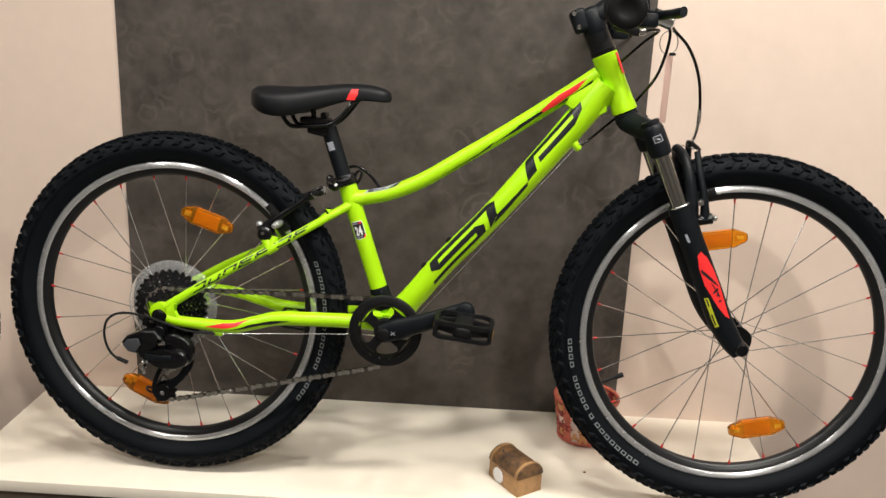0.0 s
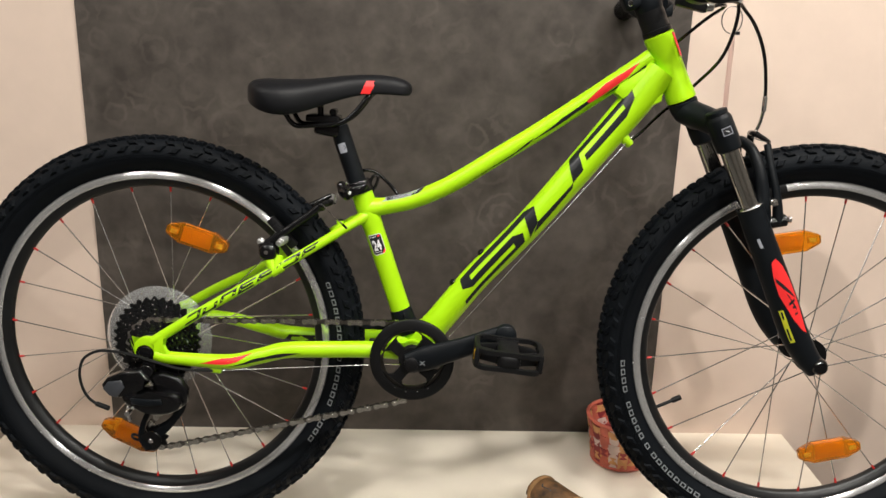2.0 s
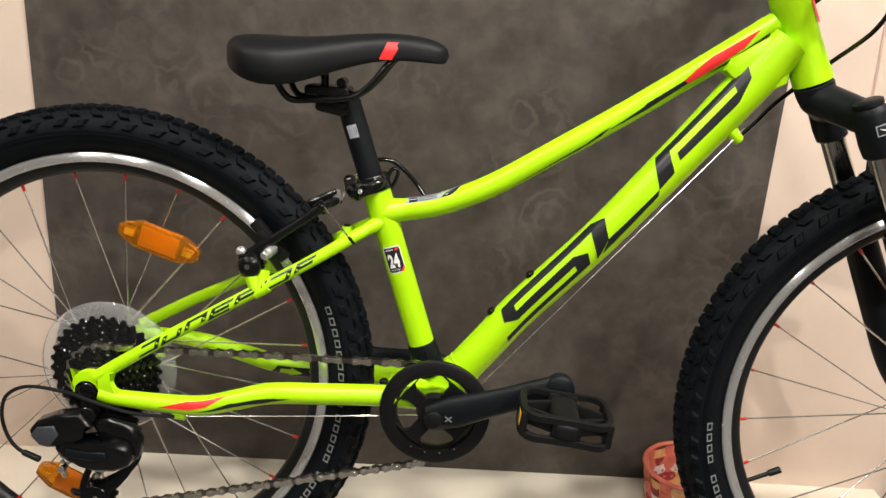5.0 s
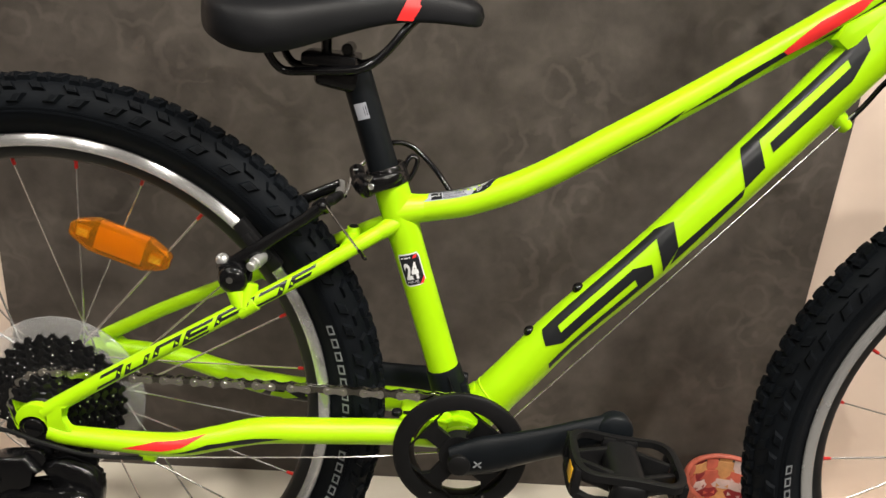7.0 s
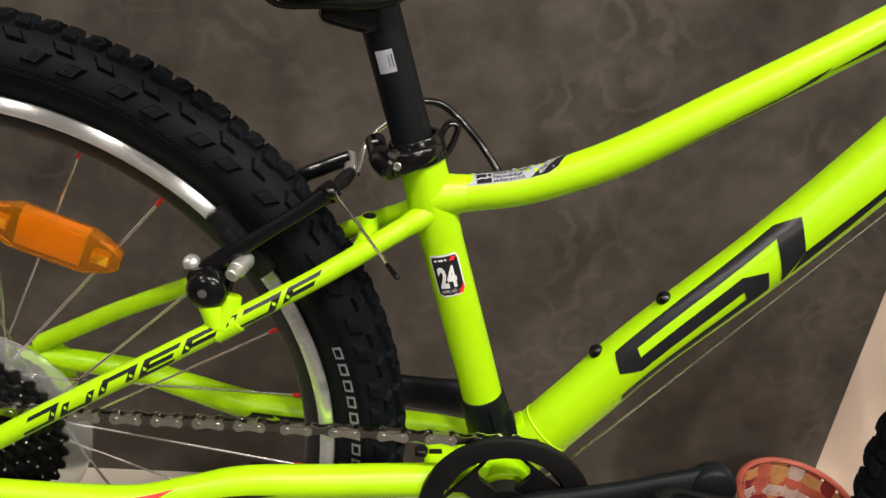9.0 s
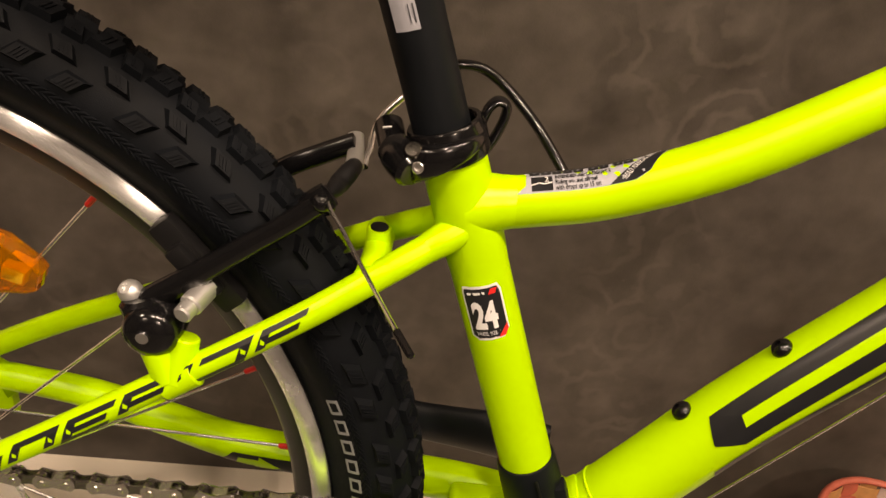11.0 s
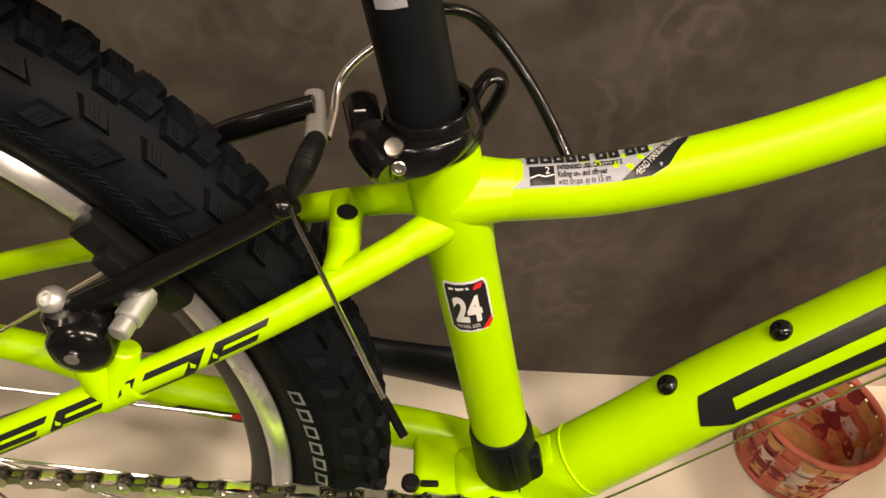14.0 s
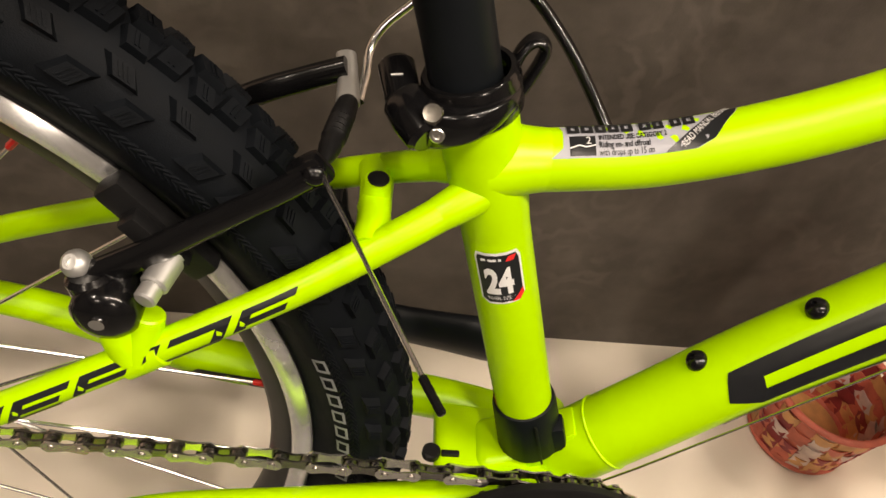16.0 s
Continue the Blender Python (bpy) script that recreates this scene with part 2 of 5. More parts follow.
class Tube:
    """A tube along a smooth line; radii run evenly from end to end. It can place flat print on its surface."""

    def __init__(self, pts, radii, squash=1.0, n=10, wrap=1.0, shift=0.0):
        self.c = spline(pts, n) if len(pts) > 2 else [Vector(pts[0]).lerp(Vector(pts[1]), k / 20) for k in range(21)]
        self.radii, self.squash, self.wrap, self.shift = radii, squash, wrap, shift
        self.s = [0.0]
        for a, b in zip(self.c, self.c[1:]):
            self.s.append(self.s[-1] + (b - a).length)

    def place(self, s):
        s = min(max(s, 0.0), self.s[-1])
        i = min(max(int(np.searchsorted(self.s, s)) - 1, 0), len(self.c) - 2)
        f = (s - self.s[i]) / (self.s[i + 1] - self.s[i])
        p = self.c[i].lerp(self.c[i + 1], f)
        ia, ib = max(i - 1, 0), min(i + 2, len(self.c) - 1)
        T = (self.c[ib] - self.c[ia]).normalized()
        side = Vector((0, 1, 0))
        if abs(T.y) > 0.95:
            side = Vector((1, 0, 0))
        lat = (side - T * side.dot(T)).normalized()
        r = float(np.interp(s / self.s[-1], np.linspace(0, 1, len(self.radii)), self.radii))
        return p, T, lat, T.cross(lat), r

    def at(self, s, u, off=0.0):
        p, T, lat, nrm, r = self.place(s)
        a = (u - self.shift) / r * self.wrap
        return p + (r + off) * (-math.cos(a) * self.squash * lat + math.sin(a) * nrm)

    def mesh(self, n=24, caps=True):
        bm = bmesh.new()
        rings = []
        for s in self.s:
            p, T, lat, nrm, r = self.place(s)
            rings.append([bm.verts.new(p + r * (-math.cos(k * math.tau / n) * self.squash * lat + math.sin(k * math.tau / n) * nrm)) for k in range(n)])
        for A, B in zip(rings, rings[1:]):
            for k in range(n):
                bm.faces.new((A[k], A[(k + 1) % n], B[(k + 1) % n], B[k]))
        if caps:
            bm.faces.new(rings[0][::-1])
            bm.faces.new(rings[-1])
        return bm

    def print_on(self, polys, off=0.0003, step=0.004):
        """Flat print laid on the surface; each outline in millimetres along and around the tube."""
        bm = bmesh.new()
        for poly in polys:
            f = bm.faces.new([bm.verts.new((s / 1000, u / 1000, 0)) for s, u in poly])
        bmesh.ops.triangulate(bm, faces=bm.faces[:])
        for _ in range(6):
            long = [e for e in bm.edges if e.calc_length() > step * 1.5]
            if not long:
                break
            bmesh.ops.subdivide_edges(bm, edges=long, cuts=1)
            bmesh.ops.triangulate(bm, faces=bm.faces[:])
        for v in bm.verts:
            v.co = self.at(v.co.x, v.co.y, off)
        return bm

    def write_on(self, body, s, u, size, along=True, off=0.0006, stretch=1.0, bold=0.0):
        """Words on the surface, running along the tube or across it."""
        t = bpy.data.curves.new("words", "FONT")
        t.body, t.size, t.resolution_u, t.offset = body, size, 3, bold
        o = bpy.data.objects.new("words", t)
        me = bpy.data.meshes.new_from_object(o)
        bm = bmesh.new()
        bm.from_mesh(me)
        bpy.data.objects.remove(o)
        bpy.data.curves.remove(t)
        bpy.data.meshes.remove(me)
        fine_cut(bm, 0.0016)
        for v in bm.verts:
            x, y = v.co.x * stretch, v.co.y
            v.co = self.at(s + x, u + y, off) if along else self.at(s + y, u - x, off)
        return bm


def wire(name, pts, r, material, parent, label="", n=8, res=8):
    return part(name, Tube(pts, [r, r], n=res).mesh(n), material, parent, label)


# ================= the setting =================


def slab(name, x0, x1, y0, y1, z0, z1, material, bevel=0.0):
    bm = bmesh.new()
    block(bm, (x1 - x0, y1 - y0, z1 - z0), pose((x0 + x1) / 2, (y0 + y1) / 2, (z0 + z1) / 2), bevel)
    return part(name, bm, material)


def setting(ob, label, category):
    return tagged(ob, label, category, kind="structure")


setting(slab("wall_back", -2.2, 2.8, WALL_Y, WALL_Y + 0.1, FLOOR_Z, CEIL_Z, M_WALL), "beige painted back wall of the display niche", "wall")
setting(slab("wall_panel", -0.193, 0.838, WALL_Y - 0.003, WALL_Y, 0.0, 1.75, M_PANEL), "dark brown wallcovering panel with a faint pattern", "wall panel")
setting(slab("shelf_board_next", -1.5, -0.56, -0.107, WALL_Y, -0.022, 0.0, M_SHELF, 0.002), "cream laminate shelf board of the next display", "shelf")
setting(slab("shelf_board", X_LEFT, X_RIGHT, -0.107, WALL_Y, -0.022, 0.0, M_SHELF, 0.002), "cream laminate display shelf board with a rounded edge", "shelf")
for x0, x1 in ((X_LEFT + 0.01, -0.146), (-0.142, 0.474), (0.478, X_RIGHT - 0.01), (-1.48, -0.58)):
    setting(slab("shelf_front", x0, x1, -0.085, -0.067, FLOOR_Z, -0.022, M_CABINET, 0.001), "brown board closing the base under the shelf", "cabinet front")
setting(slab("floor", -2.2, 2.8, -3.4, WALL_Y, FLOOR_Z - 0.1, FLOOR_Z, M_FLOOR), "grey shop floor", "floor")
setting(slab("ceiling", -2.2, 2.8, -3.4, WALL_Y, CEIL_Z, CEIL_Z + 0.1, M_CEIL), "white shop ceiling", "ceiling")
# added shell out of view: dark walls that deepen shadows and black reflections
setting(slab("wall_left", -2.3, -2.2, -3.4, WALL_Y + 0.1, FLOOR_Z, CEIL_Z, M_SHOP), "unseen side wall, darkened to cut bounced light", "wall")
setting(slab("wall_right", 2.8, 2.9, -3.4, WALL_Y + 0.1, FLOOR_Z, CEIL_Z, M_SHOP), "unseen side wall, darkened to cut bounced light", "wall")
setting(slab("wall_front", -2.3, 2.9, -3.5, -3.4, FLOOR_Z, CEIL_Z, M_SHOP), "unseen wall facing the display, darkened to cut bounced light", "wall")

for lx, ly, lw, ls in LAMPS:
    h = ls / 2 + 0.035
    lamp = new("ceiling_light")
    lamp.location = (lx, ly, CEIL_Z - 0.03)
    tagged(lamp, "square white ceiling light panel, switched on", "ceiling light", group="ceiling lights")
    bm = bmesh.new()
    for sx, sy, px, py in ((2 * h + 0.02, 0.02, 0, h), (2 * h + 0.02, 0.02, 0, -h), (0.02, 2 * h - 0.02, h, 0), (0.02, 2 * h - 0.02, -h, 0)):
        block(bm, (sx, sy, 0.05), pose(px, py, 0.005), 0.002)
    part("frame", bm, M_CEIL, lamp)
    bm = bmesh.new()
    block(bm, (2 * h - 0.02, 2 * h - 0.02, 0.006), pose(0, 0, 0.01), 0.001)
    part("diffuser", bm, M_GLOW, lamp, "glowing diffuser")
# ================= the bicycle =================
bike = new("bicycle")
bike.matrix_world = pose(0, 0, 0.3086, -4.6355, -0.5904, -2.8162)
tagged(bike, "neon yellow-green children's mountain bike leaning on the cream shelf", "bicycle")

BB = Vector((0.380, 0, -0.0125))
AXLE_F = Vector((0.956, -0.002, 0.0045))
R_NIP, R_TYRE = 0.2295, 0.2767
Y = Vector((0, 1, 0))


def ring_point(r, ang, y):
    return Vector((r * math.cos(ang), y, r * math.sin(ang)))


# ---- wheels: built once round the origin, axle along y ----
def rim_mesh():
    bm = bmesh.new()
    prof = [(-0.0095, 0.2535), (-0.0118, 0.2518), (-0.0114, 0.2412), (-0.0102, 0.2385), (-0.0078, 0.2325), (-0.0042, 0.2296), (0, 0.2288)]
    prof = prof + [(-y, r) for y, r in prof[-2::-1]]
    lathe(bm, (0, 0, 0), Y, prof, 120)
    return bm


def track_mesh(sign):
    bm = bmesh.new()
    turned = [(sign * (0.0123 + 0.0016 * (1 - (k / 5 - 1) ** 2)), 0.2519 - k * 0.00102) for k in range(11)]
    lathe(bm, (0, 0, 0), Y, [(sign * 0.0117, 0.2523)] + turned + [(sign * 0.0114, 0.2413)], 120)
    return bm


def casing_radius(phi):
    return Vector((0.0240 * math.sin(phi), 0, R_TYRE + 0.0228 * math.cos(phi)))


def tyre_mesh():
    bm = bmesh.new()
    prof = [(-0.0100, 0.2522)]
    for k in range(25):
        phi = radians(-142 + 284 * k / 24)
        p = casing_radius(phi)
        prof.append((p.x, p.z))
    prof.append((0.0100, 0.2522))
    lathe(bm, (0, 0, 0), Y, prof, 144)
    return bm


def on_tyre(ang, phi, h):
    """Point on the tyre: angle round the wheel, angle round its section, height over the casing."""
    p = casing_radius(phi)
    nrm = Vector((math.sin(phi), 0, math.cos(phi)))
    p = p + nrm * h
    return Vector((p.z * math.cos(ang), p.x, p.z * math.sin(ang)))


def knob(bm, ang, phi, wa, wp, h, skew=0.0, taper=0.80, sipes=0):
    """One tread knob: half sizes along (metres) and across (radians)."""
    da = wa / R_TYRE

    def corner(i, j, hh, t):
        return on_tyre(ang + (i * da + j * skew * da) * t, phi + j * wp * t, hh)
    lo = [bm.verts.new(corner(i, j, -0.0012, 1.08)) for i, j in ((-1, -1), (1, -1), (1, 1), (-1, 1))]
    hi = [bm.verts.new(corner(i, j, h, taper)) for i, j in ((-1, -1), (1, -1), (1, 1), (-1, 1))]
    bm.faces.new(hi)
    for k in range(4):
        l = (k + 1) % 4
        bm.faces.new((lo[k], lo[l], hi[l], hi[k]))
    for q in range(sipes):
        c = (q - (sipes - 1) / 2) * 0.42
        a = [bm.verts.new(corner(c + i * 0.10, j * 0.72, h + (0.0005 if top else -0.0002), taper)) for top in (0, 1) for i, j in ((-1, -1), (1, -1), (1, 1), (-1, 1))]
        bm.faces.new(a[4:])
        for k in range(4):
            l = (k + 1) % 4
            bm.faces.new((a[k], a[l], a[4 + l], a[4 + k]))


def tread_mesh():
    """Siped blocks: two staggered shoulder rows each side and paired centre blocks."""
    bm = bmesh.new()
    n = 68
    d = math.tau / n
    rng = random.Random(11)
    for k in range(n):
        a = k * d
        odd = k % 2
        for sg in (-1, 1):
            o = 0.0 if sg > 0 else 0.5 * d
            j = rng.uniform(-0.03, 0.03) * d
            knob(bm, a + o + j, sg * radians(11), 0.0052, radians(11), 0.0041, 0.25 * sg, 0.84, sipes=2)
            knob(bm, a + o + 0.5 * d, sg * radians(17), 0.0044, radians(9), 0.0040, -0.3 * sg, 0.82, sipes=2)
            knob(bm, a + o + (0.44 if odd else 0.52) * d, sg * radians(43), 0.0056, radians(8.5), 0.0038, -0.45 * sg, 0.72, sipes=3)
            knob(bm, a + o + (0.12 if odd else -0.06) * d, sg * radians(66 + 3 * odd), 0.0060, radians(11), 0.0036, 0.5 * sg, 0.66, sipes=3)
    return bm


def sidewall_rib_mesh():
    """Fine cord ribs in a herringbone band under the side knobs."""
    bm = bmesh.new()
    n = 460
    for sg in (-1, 1):
        for mid, lean in ((91, 0.008), (98, -0.008)):
            for k in range(n):
                a = k * math.tau / n
                lo = [bm.verts.new(on_tyre(a + i * 0.0040 + j * lean, sg * radians(mid + 3.2 * j), -0.0002)) for i, j in ((-1, -1), (1, -1), (1, 1), (-1, 1))]
                hi = [bm.verts.new(on_tyre(a + i * 0.0022 + j * lean, sg * radians(mid + 2.8 * j), 0.0007)) for i, j in ((-1, -1), (1, -1), (1, 1), (-1, 1))]
                bm.faces.new(hi)
                for q in range(4):
                    bm.faces.new((lo[q], lo[(q + 1) % 4], hi[(q + 1) % 4], hi[q]))
    return bm


def marking_mesh(start, step, groups):
    """Plain grey bars where the sidewall carries writing."""
    bm = bmesh.new()
    a = start
    for count, gap in groups:
        for _ in range(count):
            w = abs(step) * 0.36
            marks = ((-118, -114.5, 0, w), (-104.5, -101, 0, w), (-114.5, -104.5, -0.80 * w, 0.20 * w), (-114.5, -104.5, 0.80 * w, 0.20 * w))
            for ph0, ph1, aa, ww in marks:
                rows = [[bm.verts.new(on_tyre(a + aa + i * ww, radians(ph0 + (ph1 - ph0) * j / 2), 0.0006)) for i in (-1, 0, 1)] for j in range(3)]
                for r0, r1 in zip(rows, rows[1:]):
                    for q in range(2):
                        bm.faces.new((r0[q], r0[q + 1], r1[q + 1], r1[q]))
            a += step
        a += gap
    return bm


def hub_mesh(flange_l, flange_r, body):
    bm = bmesh.new()
    prof = [(-0.052, 0.0), (-0.052, 0.006), (-0.045, 0.0065), (flange_l - 0.002, 0.010), (flange_l - 0.002, 0.024), (flange_l + 0.002, 0.024),
            (flange_l + 0.003, body), (flange_r - 0.003, body), (flange_r - 0.002, 0.024), (flange_r + 0.002, 0.024), (flange_r + 0.003, 0.010), (0.045, 0.0065), (0.052, 0.006), (0.052, 0)]
    return lathe(bm, (0, 0, 0), Y, prof, 28)


def reflector(wheel, radius, ang, tilt):
    """Amber wheel reflector clipped to the spokes."""
    out = [(-0.0465, -0.005), (-0.042, -0.0085), (-0.025, -0.0155), (0.025, -0.0155), (0.042, -0.0085), (0.0465, -0.005),
           (0.0465, 0.005), (0.042, 0.0085), (0.025, 0.0155), (-0.025, 0.0155), (-0.042, 0.0085), (-0.0465, 0.005)]
    bm = bmesh.new()
    prism(bm, out, -0.0065, 0.0065, 0.0025)
    shell = part("reflector", bm, M_AMBER, wheel, "amber plastic spoke reflector")
    m = Matrix.Translation(ring_point(radius, ang, -0.006)) @ Matrix.Rotation(-tilt, 4, "Y")
    shell.matrix_basis = m
    bm = bmesh.new()
    block(bm, (0.044, 0.0098, 0.0225), None, 0.001)
    for sx in (-1, 1):
        block(bm, (0.012, 0.010, 0.009), pose(sx * 0.034, -0.0015, 0), 0.001)
    core = part("reflector_core", bm, M_AMBERCORE, wheel, "ribbed amber prism insert")
    core.matrix_basis = m
    return shell


def spoke_set(wheel, phase, fl_near, fl_far, count=24):
    bm = bmesh.new()
    rod(bm, (0, 0, 0), (0, 0, 1), 0.00095, n=6, ch=0)
    proto = bm
    first = None
    bmn = bmesh.new()
    lathe(bmn, (0, 0, 0), (0, 0, 1), [(0, 0), (0, 0.0013), (0.001, 0.0017), (0.0060, 0.0017), (0.0070, 0.0022), (0.0085, 0.0022), (0.0085, 0)], 8)
    nfirst = None
    for k in range(count):
        ang = phase + k * math.tau / count
        near = k % 2 == 0
        lead = 1 if (k // 2) % 2 == 0 else -1
        tip = ring_point(R_NIP + 0.001, ang, -0.002 if near else 0.002)
        root = ring_point(0.021, ang + lead * radians(72), fl_near if near else fl_far)
        d = tip - root
        q = d.to_track_quat("Z", "Y").to_matrix().to_4x4()
        m = Matrix.Translation(root) @ q @ Matrix.Diagonal((1, 1, d.length, 1))
        mn = Matrix.Translation(tip - d.normalized() * 0.0085) @ q
        if first is None:
            first = part("spoke", proto, M_STEEL, wheel)
            first.matrix_basis = m
            nfirst = part("nipple", bmn, M_NIPPLE, wheel, "red spoke nipple")
            nfirst.matrix_basis = mn
        else:
            twin(first, m, wheel)
            tagged(twin(nfirst, mn, wheel), "red spoke nipple")


MESH = {}


def make_wheel(name, parent, centre, phase, mark_start, fl_near, fl_far, reflectors, valve):
    if not MESH:
        for key, bm, material in (("rim", rim_mesh(), M_RIMBLACK), ("track_near", track_mesh(-1), M_ALU), ("track_far", track_mesh(1), M_ALU),
                                  ("tyre", tyre_mesh(), M_TYRE), ("tread", tread_mesh(), M_TYRE), ("rib", sidewall_rib_mesh(), M_TYRE)):
            ob = part(key, bm, material, None, sharp=30)
            MESH[key] = ob.data
            bpy.data.objects.remove(ob)
    w = new(name, MESH["rim"])
    w.parent = parent
    w.location = centre
    for key, nm, lab in (("track_near", "brake_track", "polished aluminium rim braking surface"), ("track_far", "brake_track", "polished aluminium rim braking surface"),
                         ("tyre", "tyre", "black rubber off-road tyre"), ("tread", "tread", ""), ("rib", "sidewall_ribs", "")):
        o = new(nm, MESH[key])
        o.parent = w
        if lab:
            tagged(o, lab)
    part("sidewall_marking", marking_mesh(mark_start, -0.050, ((8, -0.02), (1, -0.02), (5, -0.045), (4, 0))), M_GREYPRINT, w, "grey bars of sidewall print")
    part("hub", hub_mesh(fl_near, fl_far, 0.013), M_BLACKGLOSS, w, "black aluminium hub")
    spoke_set(w, phase, fl_near, fl_far)
    for r, a, t in reflectors:
        reflector(w, r, radians(a), radians(t))
    bm = bmesh.new()
    a = radians(valve)
    rod(bm, ring_point(0.23, a, 0), ring_point(0.198, a, 0), 0.0026, n=10)
    rod(bm, ring_point(0.205, a, 0), ring_point(0.190, a, 0), 0.0042, n=10)
    part("valve", bm, M_BLACKPLASTIC, w, "black capped valve")
    return w


rear = make_wheel("rear_wheel", bike, (0.0025, 0, -0.003), radians(-5.25), radians(20), -0.014, 0.028, ((0.1655, 69.2, -18.5), (0.169, 250, -26)), 352)
front = make_wheel("front_wheel", bike, AXLE_F, radians(34.7), radians(238), -0.030, 0.030, ((0.167, -70.5, 12), (0.166, 104, 10)), 205)
front.rotation_euler = (0, 0, radians(0.9))

# ---- frame tubes ----
DT = Tube([(0.385, 0, -0.006), (0.430, 0, 0.0500), (0.470, 0, 0.1005), (0.5446, 0, 0.1818), (0.6192, 0, 0.2732), (0.6855, 0, 0.3585), (0.719, 0, 0.404)],
          [0.0208, 0.0203, 0.0205, 0.0215, 0.0240], wrap=0.95)
TT_LINE = [(0.31, 0, 0.200), (0.34, 0, 0.2052), (0.3782, 0, 0.2148), (0.4295, 0, 0.2380), (0.4943, 0, 0.2788), (0.56, 0, 0.3212), (0.652, 0, 0.3842), (0.705, 0, 0.4215)]
TT = Tube(TT_LINE,
          [0.0124, 0.0125, 0.0122, 0.0120, 0.0126], wrap=0.84)
ST = Tube([(0.380, 0, -0.0125), (0.300, 0, 0.2284)], [0.0145, 0.0145])
SS = Tube([(0.008, -0.066, 0.010), (0.070, -0.062, 0.0500), (0.130, -0.0565, 0.0862), (0.190, -0.0455, 0.1208), (0.240, -0.0345, 0.1498), (0.280, -0.0211, 0.1741), (0.314, -0.0060, 0.1935)], [0.0074, 0.0070, 0.0067, 0.0067, 0.0070])
SS_FAR = Tube([(0.008, 0.066, 0.024), (0.070, 0.062, 0.0595), (0.130, 0.0565, 0.0902), (0.190, 0.0455, 0.1215), (0.240, 0.0345, 0.1500), (0.280, 0.0211, 0.1741), (0.314, 0.0060, 0.1935)], [0.0074, 0.0070, 0.0067, 0.0067, 0.0070])
CS_FAR = Tube([(0.012, 0.067, 0.012), (0.0459, 0.063, 0.0125), (0.0912, 0.060, 0.0088), (0.1367, 0.056, -0.001), (0.183, 0.051, -0.0095), (0.2567, 0.044, -0.0115), (0.322, 0.035, -0.008), (0.368, 0.026, -0.008)], [0.0085, 0.0098, 0.0118, 0.0124, 0.0125])
CS = Tube([(0.012, -0.067, -0.008), (0.036, -0.066, -0.0130), (0.116, -0.060, -0.0185), (0.160, -0.057, -0.010), (0.198, -0.054, -0.0010), (0.2567, -0.046, -0.0010),
           (0.322, -0.035, -0.0030), (0.368, -0.026, -0.008)], [0.0085, 0.0105, 0.0120, 0.0120, 0.0125])

seat_tube = part("seat_tube", ST.mesh(32), M_NEON, bike)
top_tube = part("top_tube", TT.mesh(32), M_NEON, bike)
down_tube = part("down_tube", DT.mesh(40), M_NEON, bike)
seatstay = part("seatstay", SS.mesh(20), M_NEON, bike)
part("seatstay", SS_FAR.mesh(20), M_NEON, bike)
chainstay = part("chainstay", CS.mesh(24), M_NEON, bike)
chainstay_far = part("chainstay", CS_FAR.mesh(24), M_NEON, bike)
HT0, HT1 = Vector((0.7515, 0, 0.3643)), Vector((0.7120, 0, 0.4530))
AX = (HT1 - HT0).normalized()
bm = bmesh.new()
lathe(bm, HT0, AX, [(0, 0), (0, 0.0185), (0.001, 0.0205), (0.010, 0.0205), (0.018, 0.0195), (0.050, 0.0190), (0.080, 0.0198), (0.088, 0.0208), (0.096, 0.0208), (0.097, 0.0190), (0.097, 0)], 36)
head_tube = part("head_tube", bm, M_NEON, bike)
bm = bmesh.new()
lathe(bm, BB + Vector((0, -0.036, 0)), Y, [(0, 0), (0, 0.019), (0.001, 0.0205), (0.071, 0.0205), (0.072, 0.019), (0.072, 0)], 32)
part("bottom_bracket_shell", bm, M_NEON, bike)


def weld(tube, s, bead):
    """A row of flat weld ripples round the end of a tube."""
    bm = bmesh.new()
    r = tube.place(s)[4]
    n = int(math.tau * r / (bead * 1.05))
    for k in range(n):
        u = (k / n) * math.tau * r / tube.wrap
        bmesh.ops.create_icosphere(bm, subdivisions=2, radius=bead, matrix=Matrix.Translation(tube.at(s, u, -bead * 0.45)))
    return bm


part("weld_bead", weld(DT, 0.040, 0.0012), M_NEON, bike)
bm = bmesh.new()
lathe(bm, TT.c[0], Vector((0.030, 0, 0.0052)), [(0, 0.0158), (0.007, 0.0152), (0.012, 0.0141), (0.018, 0.0130), (0.026, 0.0121), (0.028, 0.0110)], 32)
part("tube_fillet", bm, M_NEON, top_tube)
bm = bmesh.new()
end, back = SS.c[-1], SS.c[-10] - SS.c[-1]
lathe(bm, end, back, [(0, 0.0080), (0.008, 0.0082), (0.015, 0.0079), (0.024, 0.0071), (0.028, 0.0060)], 24)
stay_fillet = part("tube_fillet", bm, M_NEON, bike)
mirrored(stay_fillet)

# gussets at the tube junctions
bm = bmesh.new()
lathe(bm, ST.at(0.190, 0) * 0 + ST.place(0.190)[0], ST.place(0.19)[1], [(0, 0.0144), (0.012, 0.0152), (0.030, 0.0156), (0.046, 0.0155), (0.0635, 0.0154), (0.0635, 0)], 32)
part("seat_lug", bm, M_NEON, bike)
bm = bmesh.new()
prism(bm, [(0.375, 0.008), (0.372, 0.020), (0.390, 0.034), (0.402, 0.027), (0.410, 0.012)], -0.010, 0.010, 0.0055)
part("gusset", bm, M_NEON, bike)
bm = bmesh.new()
